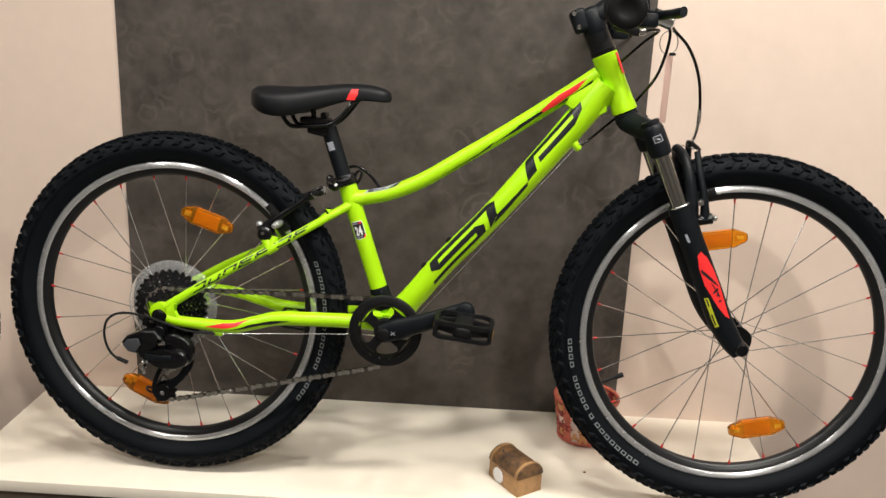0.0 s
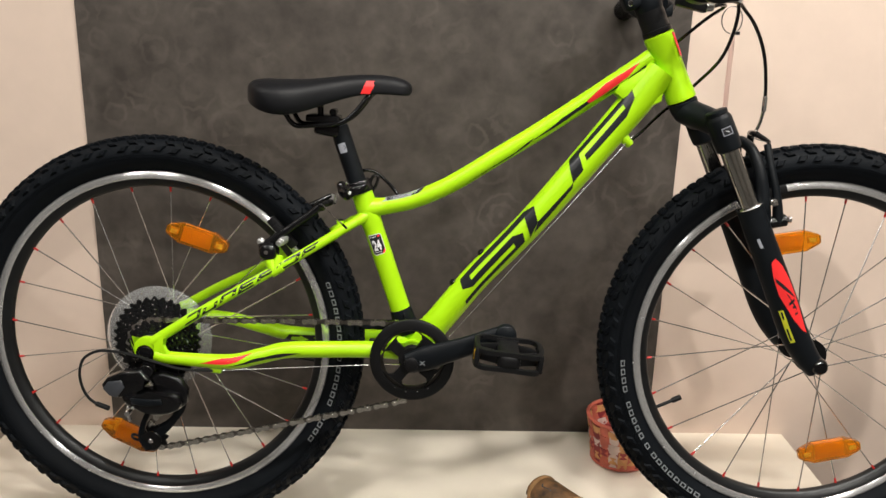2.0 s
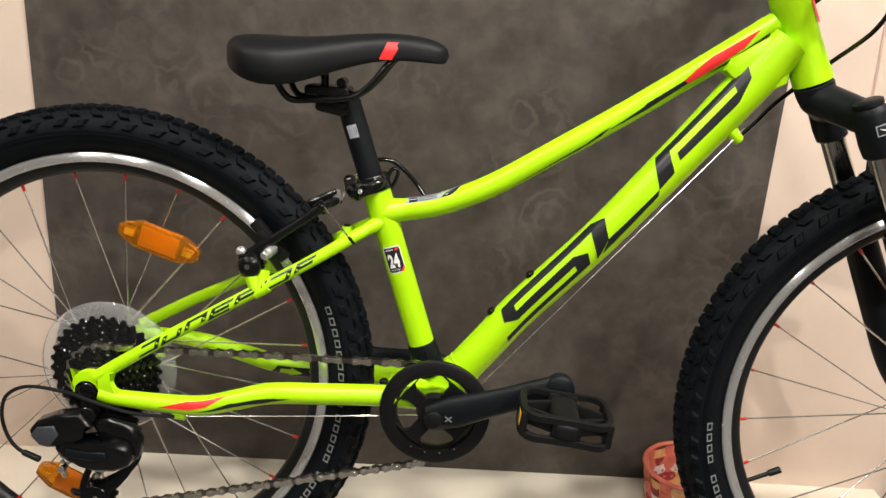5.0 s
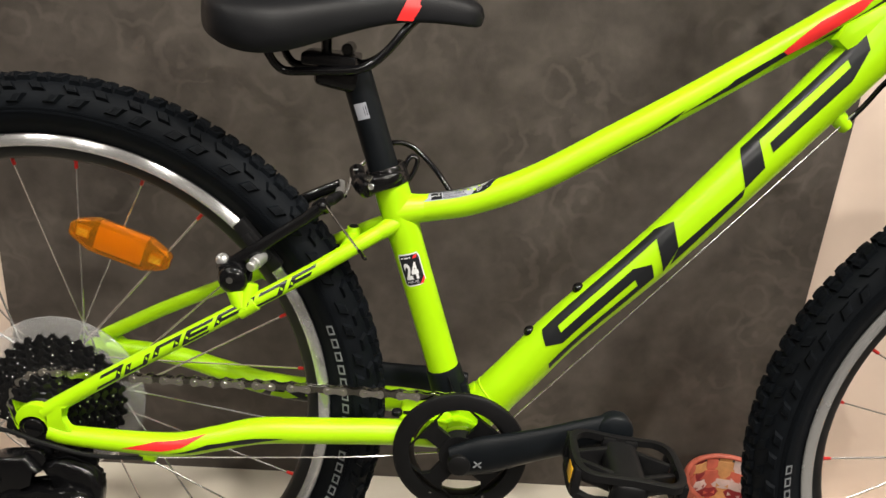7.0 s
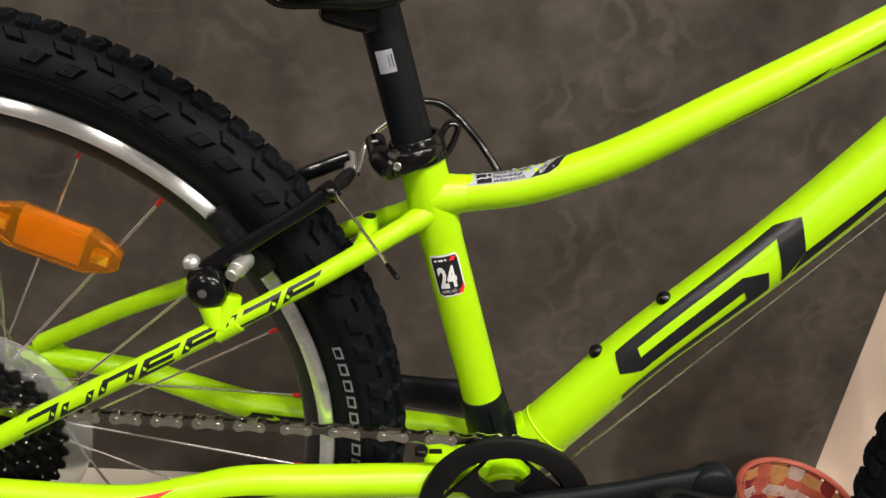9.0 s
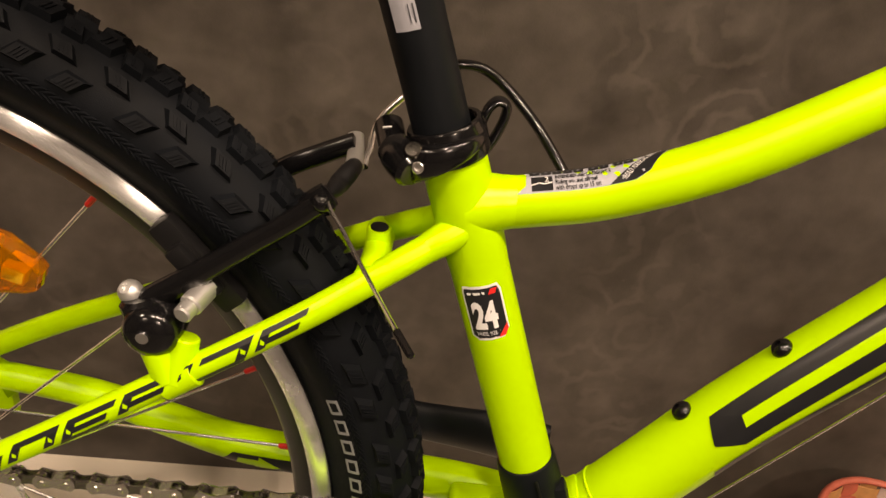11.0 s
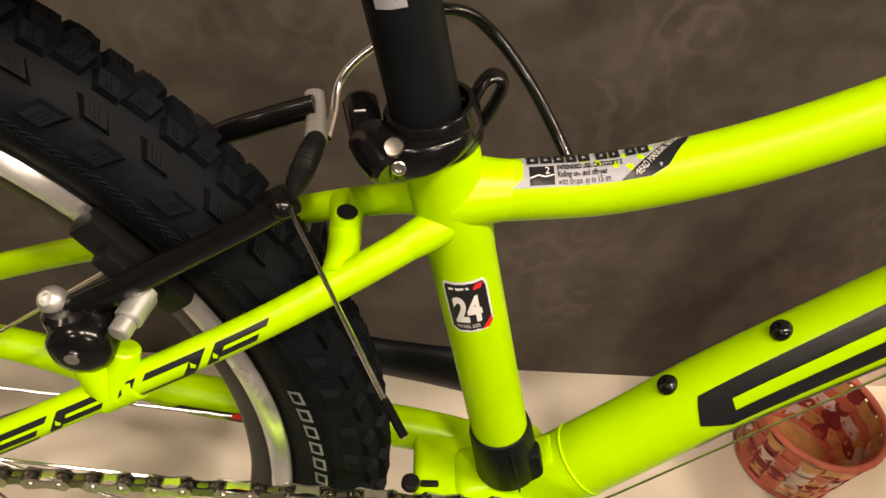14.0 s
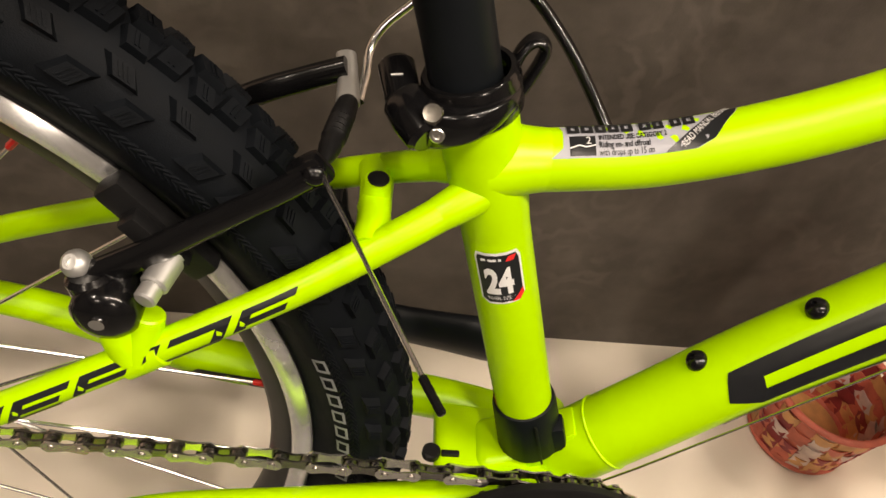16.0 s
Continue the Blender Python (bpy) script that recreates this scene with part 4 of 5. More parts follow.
# ---- crankset, chain, cassette, derailleur ----
YC = -0.043
bm = bmesh.new()
lathe(bm, BB + Vector((0, -0.052, 0)), Y, [(0, 0.0462), (0, 0.0590), (0.0014, 0.0612), (0.0045, 0.0614), (0.0055, 0.0600), (0.0055, 0.0462)], 72, closed=True)
crankset = part("chain_guard", bm, M_BLACKPLASTIC, bike, "black round chain guard")
bm = bmesh.new()
for k in range(4):
    a0 = radians(52 + 90 * k)
    pts2 = []
    for r, hw in ((0.012, 0.8), (0.024, 0.34), (0.034, 0.21), (0.041, 0.30), (0.0465, 0.56)):
        pts2.append((r, hw))
    out = [(BB.x + r * math.cos(a0 - hw), BB.z + r * math.sin(a0 - hw)) for r, hw in pts2] + [(BB.x + r * math.cos(a0 + hw), BB.z + r * math.sin(a0 + hw)) for r, hw in pts2[::-1]]
    prism(bm, out, -0.0515, -0.047, 0.0008)
lathe(bm, BB + Vector((0, -0.0525, 0)), Y, [(0, 0), (0, 0.019), (0.010, 0.021), (0.010, 0)], 32)
part("spider", bm, M_BLACKPLASTIC, crankset, "black crank spider")
bm = bmesh.new()
teeth = 32
out_in = []
for k in range(teeth * 4):
    a = k * math.tau / (teeth * 4)
    out_in.append((0.0500 + (0.0045 if k % 4 in (0, 1) else 0.0), a))
A = [[bm.verts.new(BB + Vector((r * math.cos(a), y, r * math.sin(a)))) for r, a in out_in] for y in (-0.0445, -0.0420)]
I = [[bm.verts.new(BB + Vector((0.042 * math.cos(a), y, 0.042 * math.sin(a)))) for r, a in out_in] for y in (-0.0445, -0.0420)]
n = len(out_in)
for k in range(n):
    l = (k + 1) % n
    bm.faces.new((A[0][k], A[0][l], A[1][l], A[1][k]))
    bm.faces.new((A[0][k], I[0][k], I[0][l], A[0][l]))
    bm.faces.new((A[1][k], A[1][l], I[1][l], I[1][k]))
    bm.faces.new((I[0][k], I[1][k], I[1][l], I[0][l]))
part("chainring", bm, M_DARKSTEEL, crankset, "toothed dark steel chainring")
bm = bmesh.new()
for k in range(4):
    a = radians(240 + k * 20)
    rod(bm, BB + Vector((0.0485 * math.cos(a), -0.0525, 0.0485 * math.sin(a))), BB + Vector((0.0485 * math.cos(a), -0.050, 0.0485 * math.sin(a))), 0.0011, n=8)
part("guard_rivet", bm, M_CHROME, crankset, "small bright rivets")


def crank(sign, end, y0, y1, mat_):
    bm = bmesh.new()
    p0, p1 = Vector((BB.x, y0, BB.z)), Vector(end)
    c = Tube([p0 - (p1 - p0).normalized() * 0.006, p0.lerp(p1, 0.12), p0.lerp(p1, 0.5), p0.lerp(p1, 0.85), p1], [0.0150, 0.0190, 0.0165, 0.0152, 0.0158, 0.0158], squash=0.50)
    b = c.mesh(16)
    lathe(b, p1 - Y * 0.0079, Y, [(0, 0), (0, 0.0135), (0.0020, 0.0155), (0.0050, 0.0160), (0.0108, 0.0160), (0.0138, 0.0155), (0.0158, 0.0135), (0.0158, 0)], 28)
    return part("crank_arm", b, mat_, bike, "matt black crank arm", sharp=60)


crank_near = crank(-1, (0.5130, -0.066, 0.034), -0.060, -0.066, M_BLACKMATT)
bm = bmesh.new()
lathe(bm, BB + Vector((0, -0.0710, 0)), Y, [(0, 0), (0, 0.0085), (0.0010, 0.0100), (0.010, 0.0110), (0.010, 0)], 24)
part("crank_cap", bm, M_BLACKPLASTIC, crank_near, "black crank bolt cap")
bm = bmesh.new()
for a in (40, -40):
    block(bm, (0.009, 0.0006, 0.0013), Matrix.Translation(BB + Vector((0.016, -0.0702, 0.003))) @ pose(0, 0, 0, 0, a, 0), 0)
part("crank_mark", bm, M_GREYPRINT, crank_near, "small grey printed mark")
crank(1, (0.246, 0.096, -0.010), 0.084, 0.096, M_BLACKMATT)


def pedal(centre, roll, sign, lit=True):
    """A platform pedal: two rounded cage rails, uprights and cross bars round the axle body."""
    m = Matrix.Translation(centre) @ pose(0, 0, 0, 0, roll, 0)
    L, W, Hh = 0.094, 0.076, 0.029
    body = bmesh.new()
    block(body, (0.030, W * 0.94, 0.0215), m, 0.009, 4)
    p = part("pedal", body, M_BLACKPLASTIC, bike, "black plastic platform pedal", sharp=45)

    def bar(name, size, at, bevel=0.002):
        b = bmesh.new()
        block(b, size, m @ at, bevel)
        part(name, b, M_BLACKPLASTIC, p)
    outline = []
    for k in range(32):
        a = k * math.tau / 32
        c, s = math.cos(a), math.sin(a)
        waist = 1.0 - 0.10 * math.exp(-(c / 0.28) ** 2)
        outline.append((0.5 * L * math.copysign(abs(c) ** 0.45, c), 0.5 * W * waist * math.copysign(abs(s) ** 0.55, s)))
    for zz in (-1, 1):
        cage = bmesh.new()
        rings = []
        for k, (x, y) in enumerate(outline):
            n = Vector((x / L, y / W, 0)).normalized()
            rings.append([cage.verts.new(m @ (Vector((x, y, zz * (Hh / 2 - 0.0036))) + n * du + Vector((0, 0, dz)))) for du, dz in ((0, -0.0036), (-0.0028, -0.0026), (-0.0066, -0.0030), (-0.0066, 0.0030), (-0.0028, 0.0036), (0, 0.0026))])
        for A, B in zip(rings, rings[1:] + rings[:1]):
            for q in range(6):
                cage.faces.new((A[q], A[(q + 1) % 6], B[(q + 1) % 6], B[q]))
        part("cage_rail", cage, M_BLACKPLASTIC, p, sharp=45)
    for sx in (-1, 1):
        for yy in (-1, 0, 1):
            bar("upright", (0.0070, 0.0105, Hh - 0.004), pose(sx * (L / 2 - 0.0042), yy * W * 0.33, 0))
        for yy in (-1, 1):
            bar("upright", (0.0115, 0.0070, Hh - 0.004), pose(sx * L * 0.10, yy * (W * 0.45 - 0.0045), 0))
            bar("cage_bar", (L * 0.34, 0.0055, Hh * 0.62), pose(sx * L * 0.27, yy * W * 0.17, 0, 0, 0, -sx * yy * 24))
    for sx in ((-1, 1) if lit else ()):
        b = bmesh.new()
        block(b, (0.003, 0.016, 0.013), m @ pose(sx * (L / 2 - 0.0015), -0.0125, 0), 0.001)
        part("pedal_reflector", b, M_AMBERCORE, p, "amber pedal reflector")
    b = bmesh.new()
    rod(b, Vector(centre) + Vector((0, sign * W * 0.75, 0)), Vector(centre) - Vector((0, sign * W * 0.3, 0)), 0.0062, n=14)
    part("pedal_axle", b, M_DARKSTEEL, p)
    return p


pedal((0.5145, -0.112, 0.022), 6, 1)
pedal((0.246, 0.148, -0.012), 82, -1, lit=False)

# cassette: eight toothed sprockets and a clear spoke protector
cassette = None
for k in range(8):
    r = 0.0625 - k * 0.0058
    y = -0.022 - k * 0.0047
    nt = 32 - k * 3
    bm = bmesh.new()
    pts2 = []
    for q in range(nt * 4):
        a = q * math.tau / (nt * 4)
        pts2.append((r + (0.0026 if q % 4 in (0, 1) else -0.0016)) and ((r + (0.0026 if q % 4 in (0, 1) else -0.0016)) * math.cos(a), (r + (0.0026 if q % 4 in (0, 1) else -0.0016)) * math.sin(a)))
    A = [bm.verts.new((x, y - 0.001, z)) for x, z in pts2]
    B = [bm.verts.new((x, y + 0.001, z)) for x, z in pts2]
    rin = max(0.012, r - 0.011)
    C = [bm.verts.new((rin * math.cos(q * math.tau / len(A)), y - 0.001, rin * math.sin(q * math.tau / len(A)))) for q in range(len(A))]
    D = [bm.verts.new((rin * math.cos(q * math.tau / len(A)), y + 0.001, rin * math.sin(q * math.tau / len(A)))) for q in range(len(A))]
    for q in range(len(A)):
        l = (q + 1) % len(A)
        bm.faces.new((A[q], A[l], B[l], B[q]))
        bm.faces.new((A[q], C[q], C[l], A[l]))
        bm.faces.new((C[q], D[q], D[l], C[l]))
        bm.faces.new((B[q], B[l], D[l], D[q]))
    if cassette is None:
        cassette = part("cassette", bm, M_COG, bike, "black steel eight-speed cassette", sharp=25)
    else:
        part("sprocket", bm, M_COG, cassette, sharp=25)
bm = bmesh.new()
lathe(bm, (0, -0.058, 0), Y, [(0, 0), (0, 0.013), (0.002, 0.017), (0.012, 0.024), (0.034, 0.038), (0.034, 0)], 32)
part("cassette_body", bm, M_RIMBLACK, cassette)
bm = bmesh.new()
for k in range(6):
    for j in range(16 - k):
        a = (j + 0.3 * math.sin(7.0 * j + k)) * math.tau / (16 - k) + k * 0.7
        rr = 0.0601 - k * 0.0058
        rod(bm, ring_point(rr, a, -0.0238 - k * 0.0047), ring_point(rr, a, -0.0225 - k * 0.0047), 0.0010, n=8)
tagged(part("sprocket_rivets", bm, M_STEEL, cassette), "small bright rivets", kind="stuff")
bm = bmesh.new()
lathe(bm, (0, -0.0165, 0), Y, [(0, 0.040), (-0.0015, 0.066), (0.001, 0.0765), (0.0025, 0.0790), (0.0040, 0.0785), (0.0022, 0.0765), (0.0008, 0.066), (0.0020, 0.040)], 72, closed=True)
disc = part("spoke_protector", bm, M_CLEAR, bike, "clear plastic spoke protector disc")
disc.visible_shadow = False

# chain
COG_R, UJ, LJ = 0.0365, Vector((0.016, YC, -0.078)), Vector((-0.006, YC, -0.1475))
chain_path = []
for k in range(13):
    a = radians(-60 - k * 17.5)
    chain_path.append((COG_R * math.cos(a) + 0.002, -0.041, COG_R * math.sin(a)))
chain_path += [(0.06, -0.0415, 0.0365), (0.20, -0.0425, 0.0395), (0.365, YC, 0.0405)]
for k in range(15):
    a = radians(92 - k * 13.0)
    chain_path.append((BB.x + 0.0535 * math.cos(a), YC, BB.z + 0.0535 * math.sin(a)))
chain_path += [(0.366, YC, -0.0790), (0.20, YC, -0.1185), (0.0232, YC, -0.1600)]
for k in range(6):
    a = radians(-75 - k * 32)
    chain_path.append((LJ.x + 0.0165 * math.cos(a), YC, LJ.z + 0.0165 * math.sin(a)))
chain_path += [(-0.004, YC, -0.118), (0.020, YC, -0.098), (0.032, YC, -0.075), (0.022, YC, -0.055)]
line = []
for a, b in zip(chain_path, chain_path[1:]):
    a, b = Vector(a), Vector(b)
    for k in range(40):
        line.append(a.lerp(b, k / 40))
pins, last = [line[0]], line[0]
PITCH = 0.0127
for p in line:
    if (p - pins[-1]).length >= PITCH:
        pins.append(p)


def plate(bm, y, t, r=0.0047, waist=0.0024):
    out = []
    for k in range(9):
        a = radians(-115 - k * 16.25)
        out.append((r * math.cos(a), r * math.sin(a)))
    out.append((PITCH / 2, waist))
    for k in range(9):
        a = radians(65 - k * 16.25)
        out.append((PITCH + r * math.cos(a), r * math.sin(a)))
    out.append((PITCH / 2, -waist))
    prism(bm, out, y - t / 2, y + t / 2)


bm = bmesh.new()
for s in (-1, 1):
    plate(bm, s * 0.0031, 0.0010)
    for q in (0, PITCH):
        rod(bm, (q, s * 0.0034, 0), (q, s * 0.0042, 0), 0.0019, n=10, ch=0.0003)
outer = part("outer_link", bm, M_CHAIN, bike)
OUTER = outer.data
bpy.data.objects.remove(outer)
bm = bmesh.new()
for s in (-1, 1):
    plate(bm, s * 0.0019, 0.0010)
for q in (0, PITCH):
    rod(bm, (q, -0.0013, 0), (q, 0.0013, 0), 0.0038, n=12, ch=0.0003)
inner = part("inner_link", bm, M_LINK, bike)
INNER = inner.data
bpy.data.objects.remove(inner)
chain = None
for k, (a, b) in enumerate(zip(pins, pins[1:])):
    d = b - a
    m = Matrix.Translation(a) @ Matrix.Rotation(math.atan2(-d.z, d.x), 4, "Y")
    if chain is None:
        chain = new("chain", OUTER)
        chain.parent = bike
        chain.matrix_basis = m
        tagged(chain, "nickel-plated bicycle chain")
        inv = m.inverted()
    else:
        o = new("chain_link", OUTER if k % 2 == 0 else INNER)
        o.parent = chain
        o.matrix_basis = inv @ m

# rear derailleur
bm = bmesh.new()
rod(bm, (0.002, -0.060, -0.030), (0.002, -0.082, -0.030), 0.010, n=20)
block(bm, (0.020, 0.010, 0.030), pose(0.003, -0.066, -0.022, 0, 10, 0), 0.004)
derailleur = part("rear_derailleur", bm, M_BLACKGLOSS, bike, "black rear derailleur")
bm = bmesh.new()
prism(bm, [(-.0605, -.0485), (-.052, -.038), (-.030, -.029), (-.0035, -.026), (.008, -.040), (-.004, -.051), (-.008, -.062), (-.026, -.067), (-.038, -.068), (-.049, -.0655), (-.058, -.057)], -0.088, -0.066, 0.004)
part("upper_body", bm, M_BLACKGLOSS, derailleur, sharp=60)
bm = bmesh.new()
prism(bm, [(-.0575, -.053), (-.050, -.043), (-.031, -.0405), (-.0265, -.051), (-.038, -.066), (-.0485, -.0635)], -0.0910, -0.0875, 0.0015)
part("body_cover", bm, M_GREYPLASTIC, derailleur, "dark grey body cover", sharp=60)
bm = bmesh.new()
prism(bm, [(-.032, -.066), (-.021, -.060), (.008, -.062), (.038, -.056), (.050, -.062), (.054, -.074), (.049, -.084), (.034, -.091), (.014, -.093), (-.004, -.086), (-.026, -.078)], -0.092, -0.066, 0.006)
part("parallelogram", bm, M_BLACKGLOSS, derailleur, sharp=60)
bm = bmesh.new()
prism(bm, [(-.018, -.065), (.006, -.067), (.026, -.066), (.028, -.074), (.006, -.077), (-.016, -.074)], -0.0945, -0.0915, 0.0014)
part("link_plate", bm, M_BLACKMATT, derailleur, sharp=60)
bm = bmesh.new()
prism(bm, [(.004, -.038), (.028, -.032), (.050, -.041), (.060, -.058), (.058, -.077), (.045, -.089), (.030, -.087), (.018, -.062)], -0.0800, -0.0640, 0.005)
part("spring_housing", bm, M_BLACKGLOSS, derailleur, sharp=60)
bm = bmesh.new()
gear = []
for q in range(13 * 4):
    a = q * math.tau / 52
    r = 0.0262 if q % 4 in (0, 1) else 0.0228
    gear.append((0.026 + r * math.cos(a), -0.056 + r * math.sin(a)))
prism(bm, gear, -0.0590, -0.0550)
part("guide_pulley", bm, M_BLACKPLASTIC, derailleur, "black toothed guide pulley", sharp=25)
bm = bmesh.new()
for q in range(5):
    a = q * math.tau / 5 + 0.5
    rod(bm, (0.026 + 0.0125 * math.cos(a), -0.0605, -0.056 + 0.0125 * math.sin(a)), (0.026 + 0.0125 * math.cos(a), -0.058, -0.056 + 0.0125 * math.sin(a)), 0.0022, n=10, ch=0.0004)
part("pulley_boss", bm, M_GREYPLASTIC, derailleur, "small glinting bosses")
bm = bmesh.new()
lathe(bm, (LJ.x, -0.0570, LJ.z), Y, [(0, 0), (0, 0.0150), (0.0008, 0.0160), (0.002, 0.0160), (0.002, 0)], 28)
part("cage_end", bm, M_BLACKGLOSS, derailleur)
bm = bmesh.new()
rod(bm, (-0.0225, -0.098, -0.088), (-0.0225, -0.086, -0.088), 0.0042, n=12)
rod(bm, (-0.0205, -0.092, -0.100), (-0.0235, -0.092, -0.084), 0.0030, n=10)
rod(bm, (-0.019, -0.101, -0.077), (-0.019, -0.097, -0.077), 0.0024, n=10)
rod(bm, (-0.012, -0.101, -0.077), (-0.012, -0.097, -0.077), 0.0024, n=10)
part("adjuster_screw", bm, M_CHROME, derailleur, "bright steel screws")
for yy, nm in ((-0.054, "outer"), (-0.033, "inner")):
    part("cage_plate", Tube([(0.034, yy, -0.074), (0.036, yy, -0.100), (0.020, yy, -0.124), (0.000, yy, -0.140), (-0.012, yy, -0.156)], [0.010, 0.0055, 0.0055, 0.007, 0.010], squash=0.16).mesh(12), M_BLACKMATT, derailleur, sharp=70)
part("cage_plate", Tube([(0.012, -0.056, -0.080), (-0.010, -0.056, -0.108), (-0.020, -0.056, -0.140), (-0.008, -0.056, -0.160)], [0.006, 0.004, 0.004, 0.008], squash=0.2).mesh(12), M_BLACKMATT, derailleur, sharp=70)


def jockey(c):
    bm = bmesh.new()
    nt = 11
    pr = []
    for q in range(nt * 4):
        a = q * math.tau / (nt * 4)
        r = 0.0215 if q % 4 in (0, 1) else 0.0180
        pr.append((c.x + r * math.cos(a), c.z + r * math.sin(a)))
    prism(bm, pr, c.y - 0.0022, c.y + 0.0022)
    lathe(bm, c + Vector((0, -0.0045, 0)), Y, [(0, 0), (0, 0.010), (0.009, 0.010), (0.009, 0)], 20)
    j = part("jockey_wheel", bm, M_BLACKPLASTIC, derailleur, "black toothed jockey wheel", sharp=25)
    bm = bmesh.new()
    rod(bm, c + Vector((0, -0.015, 0)), c + Vector((0, 0.004, 0)), 0.0038, n=12)
    part("jockey_bolt", bm, M_CHROME, derailleur, "steel bolt")


jockey(UJ)
jockey(LJ)
part("chain_guide", Tube([(-0.022, -0.056, -0.140), (-0.034, -0.052, -0.140), (-0.036, -0.044, -0.150), (-0.024, -0.040, -0.156)], [0.002, 0.002]).mesh(8), M_BLACKPLASTIC, derailleur)
wire("gear_cable_housing", [(0.094, -0.066, -0.031), (0.050, -0.075, -0.026), (0.010, -0.082, -0.012), (-0.0197, -0.080, -0.004), (-0.0620, -0.078, -0.001), (-0.087, -0.077, -0.013), (-0.0955, -0.076, -0.035),
                            (-0.0930, -0.076, -0.058), (-0.083, -0.077, -0.075), (-0.066, -0.079, -0.085)], 0.0021, M_BLACKPLASTIC, bike, "black gear cable housing")
bm = bmesh.new()
rod(bm, (-0.074, -0.078, -0.081), (-0.054, -0.081, -0.087), 0.0036, n=12)
part("barrel_adjuster", bm, M_BLACKPLASTIC, derailleur)
wire("gear_cable", [(0.106, -0.062, -0.0315), (0.2806, -0.050, -0.0238), (0.345, -0.030, -0.027), (0.372, -0.010, -0.036)], 0.0007, M_STEEL, bike, "bare steel gear cable", 6, 3)
wire("gear_cable", [(0.372, -0.008, -0.036), (0.4000, -0.010, -0.018), (0.4314, -0.012, 0.0105), (0.665, -0.012, 0.2905), (0.676, -0.008, 0.3045)], 0.0007, M_STEEL, bike, "bare steel gear cable", 6, 3)

# ---- rear brake ----
bm = bmesh.new()
rod(bm, (0.1715, -0.040, 0.134), (0.1665, -0.0375, 0.154), 0.0090, 0.0100, n=20, ch=0.002)
lathe(bm, (0.1735, -0.0520, 0.1415), Y, [(-0.001, 0), (-0.001, 0.006), (0.001, 0.0105), (0.004, 0.0130), (0.020, 0.0135), (0.020, 0)], 28)
brake_rear = part("rear_brake", bm, M_BLACKGLOSS, bike, "black linear-pull rear brake")
arm = Tube([(0.166, -0.036, 0.1485), (0.190, -0.0345, 0.1655), (0.2079, -0.0325, 0.1785), (0.232, -0.030, 0.1955), (0.2445, -0.0285, 0.2055)], [0.0068, 0.0062, 0.0056, 0.0052, 0.0052], squash=0.75)
part("brake_arm", arm.mesh(14), M_BLACKGLOSS, brake_rear, sharp=60)
arm2 = Tube([(0.166, 0.046, 0.148), (0.190, 0.043, 0.1680), (0.2167, 0.0335, 0.1925), (0.2360, 0.0330, 0.2030), (0.2530, 0.033, 0.2110)], [0.0085, 0.0065, 0.0058, 0.0055, 0.0055], squash=0.75)
part("brake_arm", arm2.mesh(14), M_BLACKGLOSS, brake_rear, sharp=60)
for sy in (-1, 1):
    bm = bmesh.new()
    d = Vector((0.021, 0, -0.0245)).normalized()
    ang = math.degrees(math.atan2(d.z, d.x))
    block(bm, (0.054, 0.010, 0.0135), Matrix.Translation((0.190, sy * 0.0225, 0.166)) @ pose(0, 0, 0, 0, -ang, 0), 0.003)
    block(bm, (0.030, 0.008, 0.009), Matrix.Translation((0.190, sy * 0.030, 0.166)) @ pose(0, 0, 0, 0, -ang, 0), 0.002)
    part("brake_pad", bm, M_BLACKPLASTIC, brake_rear, "black rubber brake pad")
bm = bmesh.new()
lathe(bm, (0.1624, -0.0345, 0.1530), (-0.30, -0.55, 0.78), [(0, 0), (0, 0.0055), (0.0030, 0.0058), (0.0055, 0.0050), (0.0072, 0.0030), (0.0072, 0.0018), (0.0058, 0.0016), (0.0058, 0)], 20)
part("brake_bolt", bm, M_CASTALU, brake_rear, "bright dome bolt")
bm = bmesh.new()
rod(bm, (0.1960, -0.030, 0.1585), (0.1915, -0.044, 0.1560), 0.0056, n=18)
rod(bm, (0.1915, -0.044, 0.1560), (0.1896, -0.0505, 0.1548), 0.0044, n=16)
part("pad_nut", bm, M_CASTALU, brake_rear, "grey steel pad nut")
bm = bmesh.new()
lathe(bm, (0.1725, -0.0545, 0.1430), Y, [(0, 0), (0, 0.0030), (0.003, 0.003), (0.003, 0)], 10)
part("pivot_screw", bm, M_CHROME, brake_rear, "small screw")
bm = bmesh.new()
lathe(bm, (0.2466, -0.0310, 0.2090), Vector((0.1, 0.8, -0.6)), [(-0.002, 0), (-0.0017, 0.0018), (-0.0008, 0.0034), (0.001, 0.0045), (0.004, 0.0050), (0.010, 0.0050), (0.010, 0)], 20)
block(bm, (0.014, 0.007, 0.013), pose(0.2452, -0.0270, 0.2065, 0, -40, 0), 0.003)
part("cable_pinch", bm, M_BLACKGLOSS, brake_rear, "black pinch bolt")
# noodle, holder, rubber boot, cable
part("noodle_holder", Tube([(0.2515, 0.0430, 0.2110), (0.2535, 0.0310, 0.2080), (0.2548, 0.0170, 0.2050)], [0.0026, 0.0026, 0.0030], squash=1.6).mesh(12), M_CASTALU, brake_rear, "steel noodle holder", sharp=60)
boot_prof = [(0, 0.0034), (0.002, 0.0043)]
for k in range(5):
    boot_prof += [(0.0125 + k * 0.0036, 0.0049), (0.0143 + k * 0.0036, 0.0039)]
boot_prof += [(0.033, 0.0043), (0.040, 0.0030), (0.044, 0.0016), (0.044, 0)]
bm = bmesh.new()
b0, b1 = Vector((0.2550, 0.019, 0.2052)), Vector((0.2492, -0.024, 0.2085))
